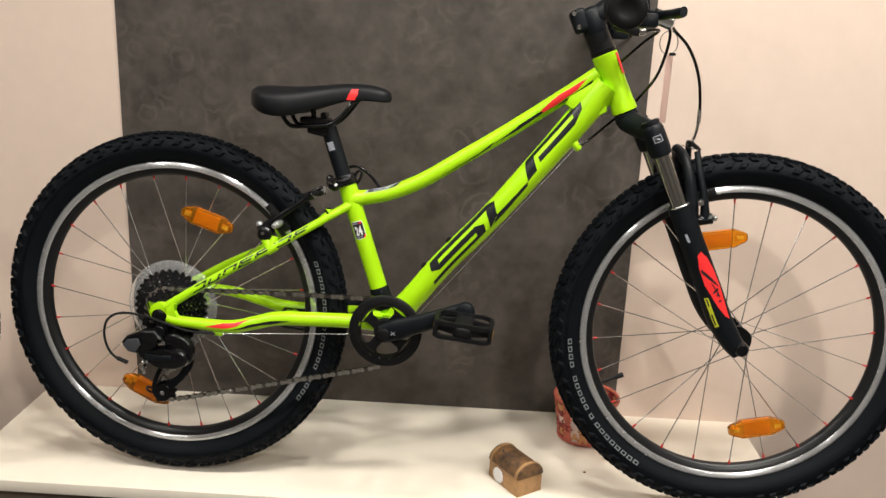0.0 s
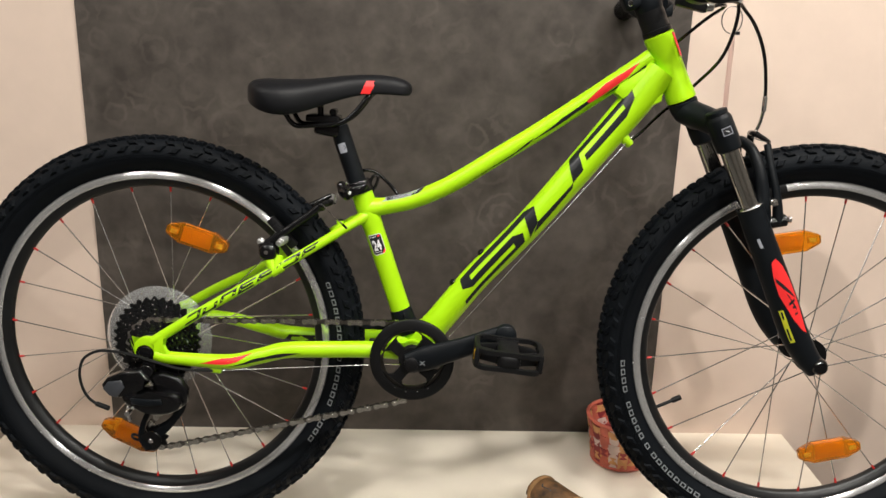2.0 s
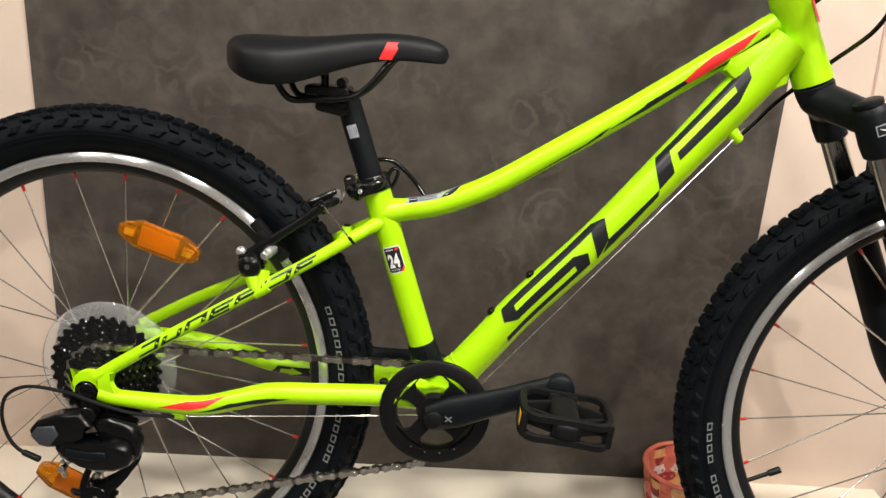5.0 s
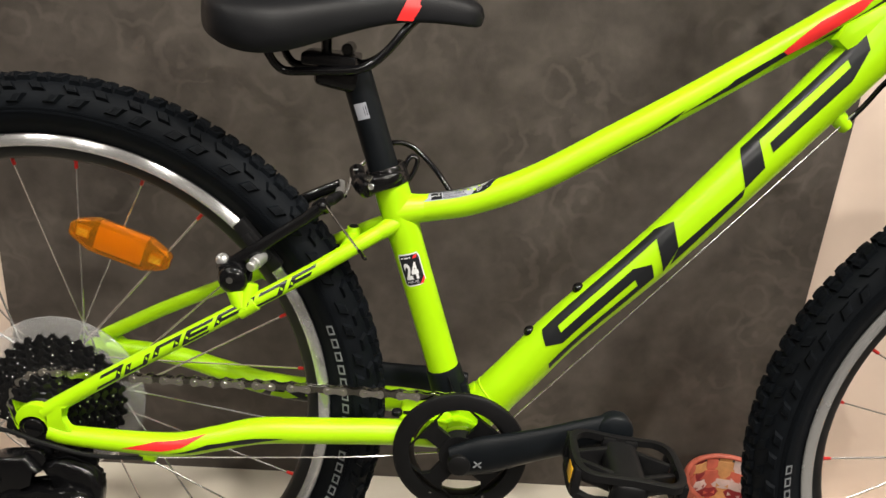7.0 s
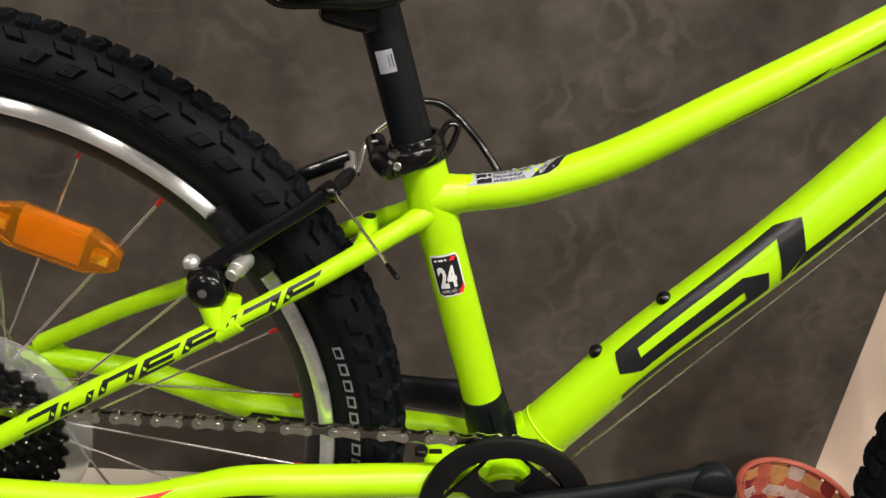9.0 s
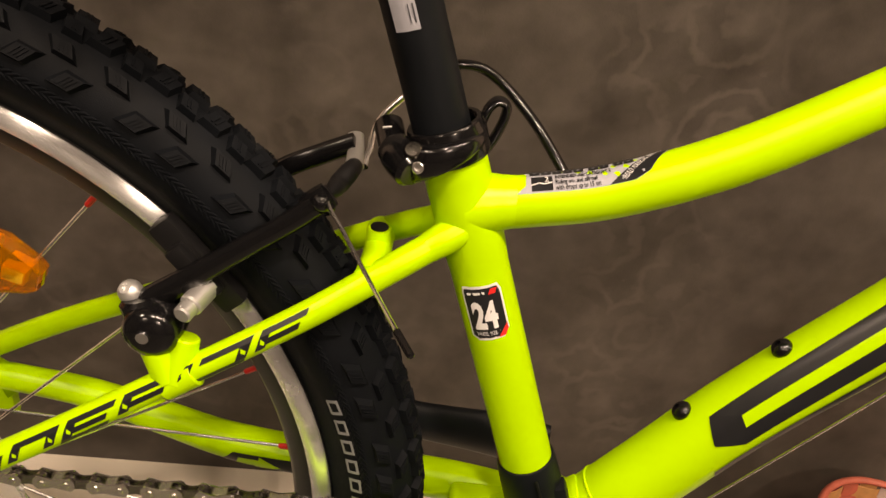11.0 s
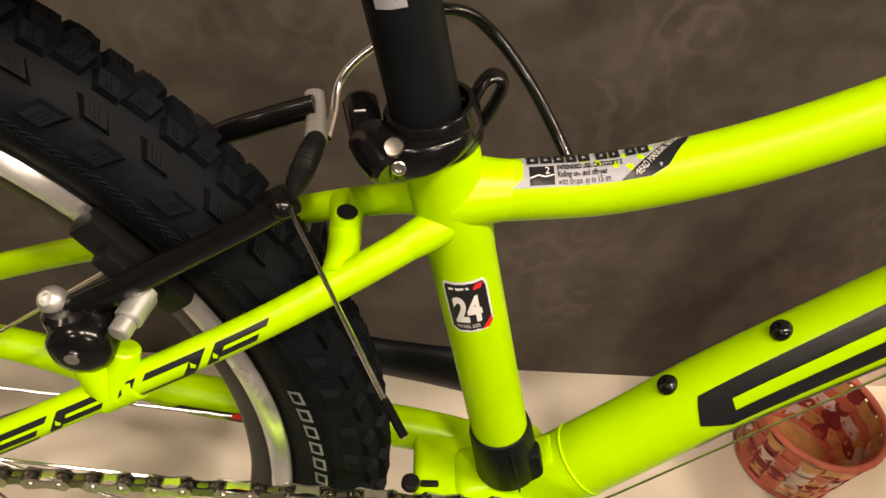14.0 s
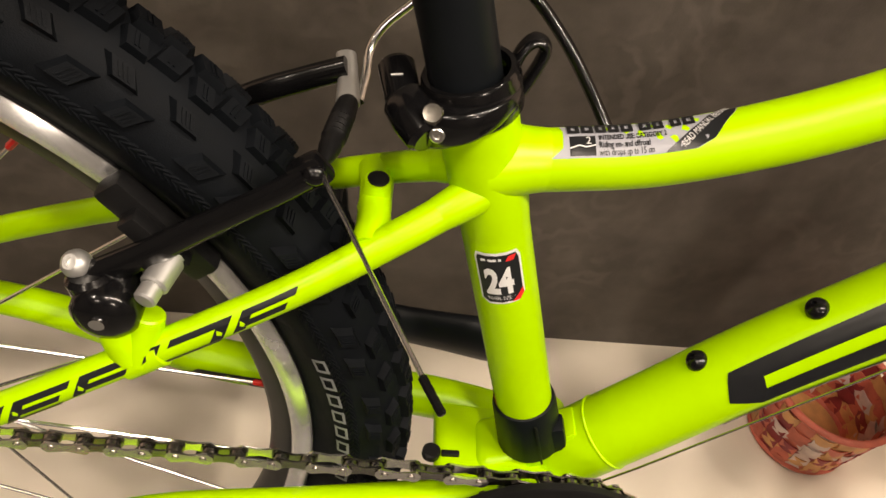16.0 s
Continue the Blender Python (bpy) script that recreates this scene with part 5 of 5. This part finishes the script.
lathe(bm, b0, b1 - b0, boot_prof, 18)
part("rubber_boot", bm, M_BLACKPLASTIC, brake_rear, "ribbed black rubber boot")
wire("noodle", [(0.2590, 0.022, 0.2035), (0.2605, 0.034, 0.2085), (0.2610, 0.044, 0.2150), (0.2655, 0.049, 0.2225), (0.2740, 0.052, 0.2310), (0.2850, 0.055, 0.2410), (0.2945, 0.057, 0.2480)], 0.0020, M_STEEL, brake_rear, "bent steel cable pipe", 12)
wire("brake_cable_housing", [(0.2900, 0.056, 0.2460), (0.3009, 0.0578, 0.2486), (0.3131, 0.060, 0.2466), (0.3255, 0.060, 0.2380), (0.3360, 0.054, 0.2295), (0.3445, 0.047, 0.2215), (0.3560, 0.038, 0.2080), (0.366, 0.026, 0.1960)], 0.0027, M_BLACKGLOSS, bike, "black brake cable housing", 12)
wire("brake_cable", [(0.2515, -0.010, 0.2080), (0.2494, -0.029, 0.2090), (0.2600, -0.0500, 0.2050), (0.2740, -0.0765, 0.2000), (0.2885, -0.1030, 0.1945)], 0.0009, M_STEEL, brake_rear, "frayed steel cable end", 8)
bm = bmesh.new()
rod(bm, (0.2875, -0.1015, 0.1950), (0.2945, -0.1130, 0.1920), 0.0016, n=8)
part("cable_crimp", bm, M_BLACKGLOSS, brake_rear, "black cable end cap")

# ---- fork ----
def leg_at(z, y):
    return Vector((0.795 - (z - 0.325) * 0.444, y, z))


bm = bmesh.new()
rod(bm, HT0 - AX * 0.002, HT0 - AX * 0.016, 0.0205, 0.0195, n=32)
fork = part("fork", bm, M_BLACKMATT, bike, "black suspension fork")
crown = [(-0.062, 0.333, 0.0185), (-0.045, 0.343, 0.0195), (-0.020, 0.351, 0.0200), (0.0, 0.353, 0.0205), (0.020, 0.351, 0.0200), (0.045, 0.343, 0.0195), (0.062, 0.333, 0.0185)]
cp = []
for y, z, r in crown:
    p = HT0 - AX * 0.016
    t = min(1.0, abs(y) / 0.055)
    cp.append(Vector((p.x + (leg_at(0.335, 0).x - p.x) * t, y, p.z + (0.335 - p.z) * t)))
part("crown", Tube(cp, [0.0168, 0.0178, 0.0185, 0.0178, 0.0168]).mesh(20), M_BLACKMATT, fork, sharp=60)
for sy in (-1, 1):
    y = sy * 0.061
    bm = bmesh.new()
    d = (leg_at(0.2, y) - leg_at(0.3, y)).normalized()
    lathe(bm, leg_at(0.349, y), d, [(-0.005, 0), (-0.005, 0.0130), (-0.004, 0.0145), (0.0, 0.0148), (0.001, 0.0135), (0.004, 0.0158), (0.008, 0.0174), (0.036, 0.0180), (0.050, 0.0168), (0.052, 0.0145), (0.052, 0)], 28)
    part("crown_cap", bm, M_BLACKMATT, fork)
    bm = bmesh.new()
    rod(bm, leg_at(0.305, y), leg_at(0.205, y), 0.0132, n=28)
    part("stanchion", bm, M_STANCHION, fork, "chromed steel stanchion")
    low = Tube([leg_at(0.224, y), leg_at(0.205, y), leg_at(0.15, y), leg_at(0.09, y), leg_at(0.045, y), Vector((0.940, sy * 0.060, 0.012)), Vector((0.956, sy * 0.060, -0.006))],
               [0.0185, 0.0188, 0.0194, 0.0200, 0.0200, 0.0188, 0.0150], squash=0.80)
    leg = part("lower_leg", low.mesh(24), M_BLACKMATT, fork)
    bm = bmesh.new()
    lathe(bm, leg_at(0.2265, y), d, [(0, 0.0136), (0, 0.0165), (0.0012, 0.0172), (0.0025, 0.0165), (0.0025, 0.0136)], 28)
    part("wiper_ring", bm, M_STEEL, fork, "bright wiper ring")
    bm = bmesh.new()
    lathe(bm, AXLE_F + Vector((0, sy * 0.074, -0.004)), Y * -sy, [(0, 0), (0, 0.0085), (0.002, 0.0105), (0.008, 0.0125), (0.018, 0.0125), (0.018, 0)], 20)
    part("axle_nut", bm, M_BLACKGLOSS, fork, "black axle nut")
    if sy < 0:
        part("leg_flash", low.print_on([[(80, -1), (76, 6), (90, 13), (112, 18), (138, 19), (168, 17), (196, 15), (188, 9), (168, 2), (128, -6), (100, -5)]], 0.0004), M_RED, leg, "red printed flash")
        part("leg_print", low.print_on([[(102, -3), (108, -4), (122, 3), (136, 12), (142, 17), (130, 12), (116, 5)], [(128, 4), (131, 6), (154, 12), (157, 10)], [(143, 3), (147, 2), (144, 13), (140, 13)],
                                        [(150, 6), (153, 6), (153, 10), (150, 10)], [(160, 6), (163, 6), (163, 11), (160, 11)]], 0.0007), M_BLACKDECAL, leg, "black print marks")
        part("leg_sticker", low.print_on([[(150, -14), (150, -7), (200, -6), (200, -13)]], 0.0004), M_YELLOW, leg, "narrow yellow sticker")
        part("leg_sticker_print", low.print_on([[(152, -11.5), (152, -9), (164, -9), (164, -11.5)], [(178, -11.5), (178, -9), (196, -9), (196, -11.5)]], 0.0006), M_BLACKDECAL, leg)
        part("leg_label", low.print_on([[(42, -9), (42, -5), (56, -4), (56, -8)]], 0.0004), M_SILVERSTICK, leg, "small silver label")
        cap = Tube([leg_at(0.349, y), leg_at(0.295, y)], [0.0182, 0.0182])
        part("crown_badge", cap.print_on([[(18, -5.5), (18, 8), (29, 8), (29, -5.5)]], 0.0004), M_SILVERSTICK, fork, "silver rectangular badge")
        part("crown_badge_field", cap.print_on([[(19.2, -4.3), (19.2, 6.8), (27.8, 6.8), (27.8, -4.3)]], 0.0006), M_BLACKDECAL, fork)
        part("crown_badge_mark", cap.print_on([[(21.5, -2.5), (23.5, 0), (26, 4.5), (23.5, 3)]], 0.0008), M_WHITE, fork)
arch = Tube([(0.862, -0.056, 0.205), (0.858, -0.056, 0.240), (0.852, -0.052, 0.272), (0.845, -0.036, 0.298), (0.840, -0.012, 0.308), (0.840, 0.012, 0.308), (0.845, 0.036, 0.298), (0.852, 0.052, 0.272), (0.858, 0.056, 0.240), (0.862, 0.056, 0.205)],
            [0.0105, 0.0078, 0.0074, 0.0078, 0.0105])
part("brake_arch", arch.mesh(14), M_BLACKMATT, fork, "black fork brace", sharp=60)

# ---- front brake ----
bm = bmesh.new()
rod(bm, (0.858, -0.055, 0.200), (0.893, -0.055, 0.207), 0.0085, n=18)
brake_front = part("front_brake", bm, M_BLACKGLOSS, bike, "black linear-pull front brake")
part("brake_arm", Tube([(0.882, -0.056, 0.204), (0.877, -0.055, 0.240), (0.869, -0.048, 0.275), (0.864, -0.036, 0.308)], [0.0080, 0.0060, 0.0052, 0.0050]).mesh(12), M_BLACKMATT, brake_front, sharp=60)
part("brake_arm", Tube([(0.882, 0.056, 0.204), (0.877, 0.055, 0.240), (0.869, 0.048, 0.275), (0.862, 0.030, 0.318)], [0.0080, 0.0060, 0.0052, 0.0050]).mesh(12), M_BLACKMATT, brake_front, sharp=60)
bm = bmesh.new()
rod(bm, (0.858, 0.055, 0.200), (0.893, 0.055, 0.207), 0.0085, n=18)
part("pivot", bm, M_BLACKGLOSS, brake_front)
bm = bmesh.new()
rod(bm, (0.895, -0.055, 0.207), (0.900, -0.055, 0.208), 0.0045, n=14)
part("brake_bolt", bm, M_CHROME, brake_front, "bright steel bolt")
bm = bmesh.new()
rod(bm, (0.871, -0.066, 0.232), (0.871, -0.050, 0.232), 0.0052, n=16)
rod(bm, (0.871, -0.071, 0.232), (0.871, -0.064, 0.232), 0.0036, n=12)
part("brake_bolt", bm, M_CHROME, brake_front, "bright steel bolts")
for sy in (-1, 1):
    bm = bmesh.new()
    block(bm, (0.054, 0.010, 0.0135), Matrix.Translation((0.876, sy * 0.0225, 0.238)) @ pose(0, 0, 0, 0, -19, 0), 0.003)
    part("brake_pad", bm, M_BLACKPLASTIC, brake_front, "black rubber brake pad")
part("noodle_holder", Tube([(0.862, 0.032, 0.318), (0.860, 0.014, 0.319), (0.862, 0.0, 0.318)], [0.0045, 0.0045]).mesh(10), M_BLACKGLOSS, brake_front)
part("rubber_boot", Tube([(0.862, 0.002, 0.318), (0.866, -0.018, 0.314), (0.868, -0.030, 0.311)], [0.0040, 0.0030]).mesh(10), M_BLACKPLASTIC, brake_front)
wire("noodle", [(0.8710, 0.012, 0.352), (0.8705, 0.020, 0.335), (0.8670, 0.024, 0.322), (0.8600, 0.016, 0.318)], 0.0024, M_STEEL, brake_front, "bent steel cable pipe", 10)
wire("cable_tail", [(0.868, -0.034, 0.311), (0.852, -0.040, 0.314), (0.838, -0.044, 0.318)], 0.0008, M_DARKSTEEL, brake_front, "", 6)

# ---- headset, stem, handlebar ----
bm = bmesh.new()
lathe(bm, HT1 + AX * 0.0005, AX, [(0, 0), (0, 0.0195), (0.002, 0.0208), (0.007, 0.0205), (0.0075, 0.0192), (0.017, 0.0188), (0.0175, 0.0192), (0.034, 0.0188), (0.034, 0)], 32)
part("headset", bm, M_BLACKPLASTIC, bike, "gloss black headset and spacer")
S0 = HT1 + AX * 0.034
bm = bmesh.new()
lathe(bm, S0, AX, [(0, 0), (0, 0.0185), (0.002, 0.0195), (0.036, 0.0190), (0.040, 0.0165), (0.043, 0.012), (0.043, 0)], 28)
block(bm, (0.026, 0.034, 0.038), Matrix.Translation(S0 + AX * 0.020 + Vector((-0.020, 0, 0))) @ pose(0, 0, 0, 0, -24, 0), 0.008, 3)
stem = part("stem", bm, M_BLACKMATT, bike, "matt black stem")
part("stem_neck", Tube([S0 + AX * 0.022, S0 + AX * 0.032 + Vector((0.030, 0, 0.012)), (0.748, 0, 0.535)], [0.017, 0.0155, 0.018]).mesh(18), M_BLACKMATT, stem)
bm = bmesh.new()
for dz in (0.011, -0.011):
    rod(bm, S0 + AX * (0.020 + dz) + Vector((-0.026, -0.0195, 0)), S0 + AX * (0.020 + dz) + Vector((-0.026, -0.010, 0)), 0.0040, n=12)
part("stem_bolt", bm, M_CHROME, stem, "bright hexagon bolt")
bar_pts = [(0.710, -0.285, 0.500), (0.718, -0.20, 0.509), (0.732, -0.11, 0.520), (0.748, -0.05, 0.530), (0.750, 0.0, 0.532), (0.748, 0.05, 0.530), (0.732, 0.11, 0.520), (0.718, 0.20, 0.509), (0.710, 0.285, 0.500)]
handlebar = part("handlebar", Tube(bar_pts, [0.011, 0.0115, 0.0125, 0.0158, 0.0125, 0.0115, 0.011]).mesh(18), M_BLACKMATT, bike, "black riser handlebar")
for sy in (-1, 1):
    bm = bmesh.new()
    g0, g1 = Vector((0.7095, sy * 0.292, 0.4995)), Vector((0.7195, sy * 0.185, 0.5110))
    prof = [(0, 0), (0, 0.010), (-0.001, 0.012), (-0.001, 0.0215), (0.001, 0.0250), (0.006, 0.0255), (0.009, 0.0175)]
    for k in range(12):
        prof += [(0.010 + k * 0.007, 0.0160), (0.0115 + k * 0.007, 0.0168), (0.0155 + k * 0.007, 0.0168)]
    prof += [(0.100, 0.022), (0.106, 0.022), (0.107, 0)]
    lathe(bm, g0, g1 - g0, prof, 28)
    part("grip", bm, M_BLACKPLASTIC, handlebar, "black ribbed rubber grip")
    bm = bmesh.new()
    c = Vector((0.7220, sy * 0.165, 0.5130))
    lathe(bm, c + Vector((0, sy * 0.020, 0)), (0, -sy, 0), [(0, 0.012), (0, 0.024), (0.003, 0.030), (0.022, 0.031), (0.028, 0.026), (0.030, 0.012)], 28)
    block(bm, (0.030, 0.028, 0.020), Matrix.Translation(c + Vector((0.030, 0, -0.018))), 0.006)
    part("shifter", bm, M_BLACKMATT, handlebar, "black twist shifter")
    lev = Tube([(0.752, sy * 0.150, 0.505), (0.765, sy * 0.165, 0.502), (0.775, sy * 0.20, 0.502), (0.780, sy * 0.25, 0.500), (0.782, sy * 0.272, 0.500)], [0.0075, 0.0065, 0.0060, 0.0070, 0.0070], squash=0.7)
    part("brake_lever", lev.mesh(12), M_BLACKMATT, handlebar, "black brake lever")
# shifter cable exit and bright lever end near the stem
bm = bmesh.new()
rod(bm, (0.768, -0.062, 0.5105), (0.806, -0.056, 0.4990), 0.0085, 0.0105, n=20, ch=0.003)
part("bell", bm, M_CHROME, handlebar, "small chromed barrel")
bm = bmesh.new()
rod(bm, (0.776, -0.0635, 0.5135), (0.796, -0.060, 0.5075), 0.0080, n=16)
part("bell_sleeve", bm, M_BLACKPLASTIC, handlebar, "black sleeve")
bm = bmesh.new()
block(bm, (0.042, 0.016, 0.016), pose(0.736, -0.075, 0.4900, 0, 14, 0), 0.004)
part("lever_body", bm, M_BLACKPLASTIC, handlebar, "black lever body")
bm = bmesh.new()
rod(bm, (0.752, -0.080, 0.4850), (0.762, -0.078, 0.4855), 0.0062, n=14)
rod(bm, (0.733, -0.086, 0.4925), (0.733, -0.082, 0.4925), 0.0032, n=10)
part("cable_adjuster", bm, M_CHROME, handlebar, "bright cable adjuster")

# ---- front cables ----
wire("cable_housing", [(0.761, -0.078, 0.4855), (0.775, -0.066, 0.489), (0.787, -0.045, 0.4885), (0.770, -0.020, 0.473), (0.7378, 0.010, 0.4398), (0.720, 0.026, 0.420), (0.700, 0.024, 0.402)], 0.0024, M_BLACKGLOSS, bike, "black cable housing", 10)
wire("cable_housing", [(0.800, -0.056, 0.498), (0.8035, -0.052, 0.480), (0.7985, -0.050, 0.450), (0.790, -0.030, 0.418), (0.773, 0.020, 0.3850), (0.750, 0.034, 0.360), (0.725, 0.030, 0.3380), (0.703, 0.012, 0.320), (0.680, -0.008, 0.304)],
     0.0024, M_BLACKGLOSS, bike, "black cable housing", 10)
wire("cable_housing", [(0.803, -0.050, 0.499), (0.816, -0.030, 0.4889), (0.838, -0.010, 0.471), (0.8541, 0.0, 0.4463), (0.8640, 0.006, 0.420), (0.8690, 0.010, 0.394), (0.8715, 0.011, 0.368)], 0.0025, M_BLACKGLOSS, bike, "black cable housing", 10)
bm = bmesh.new()
rod(bm, (0.8712, 0.011, 0.372), (0.8712, 0.012, 0.350), 0.0034, n=12)
part("cable_ferrule", bm, M_STEEL, bike, "grey ferrule")

# hanging strip tag on a wire ring
loop_pts = [(0.8105 + 0.014 * math.cos(a), -0.004, 0.474 + 0.018 * math.sin(a)) for a in [k * math.tau / 14 for k in range(15)]]
tag = wire("price_tag", loop_pts, 0.0008, M_DARKSTEEL, bike, "pale pink plastic tag on a wire ring", 6, 4)
bm = bmesh.new()
m = Matrix.Translation((0.8125, -0.003, 0.403)) @ pose(0, 0, 0, 0, 6, 62)
block(bm, (0.030, 0.0012, 0.106), m, 0.0005)
part("tag_strip", bm, M_TAG, tag, "pale pink translucent strip")
bm = bmesh.new()
block(bm, (0.010, 0.003, 0.005), Matrix.Translation((0.8175, -0.004, 0.4565)), 0.001)
part("tag_clip", bm, M_BLACKPLASTIC, tag, "black clip")

# ================= things on the shelf =================


def chest():
    """A small scorched wooden chest with a rounded lid."""
    c = new("wooden_chest")
    c.matrix_world = pose(0.6150, -0.014, 0.0, 0, 0, -55)
    tagged(c, "small scorched wooden chest with a rounded lid and gear ornament", "wooden box")
    L, W, Hb = 0.086, 0.054, 0.034
    bm = bmesh.new()
    block(bm, (L, W, Hb), pose(0, 0, Hb / 2), 0.0015)
    part("body", bm, M_WOOD, c)
    bm = bmesh.new()
    out = [(-W / 2 - 0.001, Hb + 0.0008), (W / 2 + 0.001, Hb + 0.0008)]
    for k in range(13):
        a = math.pi * k / 12
        out.append(((W / 2 + 0.001) * math.cos(a), Hb + 0.004 + 0.021 * math.sin(a)))
    prism(bm, out, -L / 2 - 0.001, L / 2 + 0.001, 0.001)
    bmesh.ops.rotate(bm, verts=bm.verts, cent=(0, 0, 0), matrix=Matrix.Rotation(radians(90), 3, "Z"))
    part("lid", bm, M_BURNT, c, "scorched dark wooden lid")
    for sx in (-1, 1):
        bm = bmesh.new()
        out2 = []
        for k in range(13):
            a = math.pi * k / 12
            out2.append(((W / 2 + 0.0022) * math.cos(a), Hb + 0.004 + 0.0222 * math.sin(a)))
        out2 = [(W / 2 + 0.0022, Hb + 0.001)] + out2 + [(-W / 2 - 0.0022, Hb + 0.001)]
        prism(bm, out2, sx * (L / 2 - 0.006) - 0.003, sx * (L / 2 - 0.006) + 0.003, 0.0005)
        bmesh.ops.rotate(bm, verts=bm.verts, cent=(0, 0, 0), matrix=Matrix.Rotation(radians(90), 3, "Z"))
        part("lid_band", bm, M_WOOD, c, "lighter wooden band")
    bm = bmesh.new()
    pr = []
    for k in range(24):
        r = 0.0150 if k % 2 else 0.0122
        a = k * math.tau / 24
        pr.append((-0.014 + r * math.cos(a), 0.0158 + r * math.sin(a)))
    prism(bm, pr, -W / 2 - 0.0022, -W / 2 + 0.001)
    part("gear_ornament", bm, M_WHITE, c, "pale metal gear ornament")
    rng = random.Random(4)
    bm = bmesh.new()
    for k in range(7):
        bmesh.ops.create_icosphere(bm, subdivisions=1, radius=0.0016, matrix=pose(-0.012 + rng.uniform(-0.014, 0.014), -0.010 + rng.uniform(-0.006, 0.006), Hb + 0.0235))
    part("bead_cluster", bm, M_GREYPLASTIC, c, "small dark grey beads")
    return c


chest()


def basket():
    """A woven chip-wood basket with a rolled rim."""
    b = new("woven_basket")
    b.matrix_world = pose(0.762, 0.182, 0.0, 0, 0, 10)
    tagged(b, "round woven chip-wood basket in salmon and tan", "basket")
    H, R0, R1 = 0.089, 0.050, 0.063

    def rad(z):
        return R0 + (R1 - R0) * z / H

    bm = bmesh.new()
    lathe(bm, (0, 0, 0), (0, 0, 1), [(0.001, 0), (0.001, R0 - 0.001), (0.004, R0 - 0.001), (0.004, 0)], 32)
    part("base", bm, M_TANCHIP, b, "tan chip-wood base")
    N = 20
    mats = [M_SALMON, M_MAROON, M_SALMON, M_PALECHIP, M_TANCHIP]
    for k in range(N):
        a = k * math.tau / N
        w = 0.0082
        rows = []
        bm = bmesh.new()
        for j in range(9):
            z = 0.002 + (H - 0.004) * j / 8
            off = 0.0016 * (1 if (j + k) % 2 else -1) if 0 < j < 8 else 0
            r = rad(z) + off
            row = []
            for t in (-1, 1):
                for rr in (-0.0006, 0.0006):
                    row.append(bm.verts.new(((r + rr) * math.cos(a) - t * w * math.sin(a), (r + rr) * math.sin(a) + t * w * math.cos(a), z)))
            rows.append(row)
        for A, B in zip(rows, rows[1:]):
            for i, j2 in ((0, 1), (1, 3), (3, 2), (2, 0)):
                bm.faces.new((A[i], A[j2], B[j2], B[i]))
        part("stave", bm, mats[k % 5], b)
    bandm = [M_SALMON, M_TANCHIP, M_MAROON, M_PALECHIP, M_SALMON, M_TANCHIP]
    for q in range(6):
        z0 = 0.008 + q * 0.0132
        bm = bmesh.new()
        rows = []
        n = N * 4
        for k in range(n):
            a = k * math.tau / n
            off = 0.0019 * math.cos(a * N / 2 + (math.pi if q % 2 else 0))
            row = []
            for zz in (z0 - 0.0066, z0 + 0.0066):
                for rr in (-0.0005, 0.0005):
                    r = rad(zz) + off + rr
                    row.append(bm.verts.new((r * math.cos(a), r * math.sin(a), zz)))
            rows.append(row)
        for A, B in zip(rows, rows[1:] + rows[:1]):
            for i, j2 in ((0, 1), (1, 3), (3, 2), (2, 0)):
                bm.faces.new((A[i], A[j2], B[j2], B[i]))
        part("band", bm, bandm[q], b)
    for z, rr, mm in ((H - 0.001, 0.0034, M_SALMON), (0.004, 0.0030, M_SALMON)):
        bm = bmesh.new()
        prof = [(rr * math.sin(k * math.tau / 10), rad(z) + rr * 1.1 * math.cos(k * math.tau / 10)) for k in range(10)]
        lathe(bm, (0, 0, z), (0, 0, 1), prof, 40, closed=True)
        part("rim_roll", bm, mm, b, "rolled salmon rim")
    return b


basket()

# a crumb lying on the shelf
bm = bmesh.new()
bmesh.ops.create_icosphere(bm, subdivisions=2, radius=0.0022, matrix=pose(0.748, 0.035, 0.0014) @ Matrix.Diagonal((1.2, 1, 0.7, 1)))
tagged(part("crumb", bm, M_BURNT), "small dark crumb on the shelf", "crumb")

# the wheel of a neighbouring bicycle reaches into the niche
nb = new("bicycle")
nb.location = (-0.583, -0.075, -0.0065)
tagged(nb, "neighbouring bicycle with a black knobbly tyre beside the shelf", "bicycle")
make_wheel("front_wheel", nb, (0, 0, 0.311), radians(20), radians(100), -0.014, 0.028, (), 60)
bm = bmesh.new()
for sy in (-1, 1):
    rod(bm, (0, sy * 0.058, 0.311), (-0.13, sy * 0.058, 0.62), 0.016)
block(bm, (0.05, 0.14, 0.04), pose(-0.135, 0, 0.63), 0.01)
part("fork", bm, M_BLACKMATT, nb, "black fork")
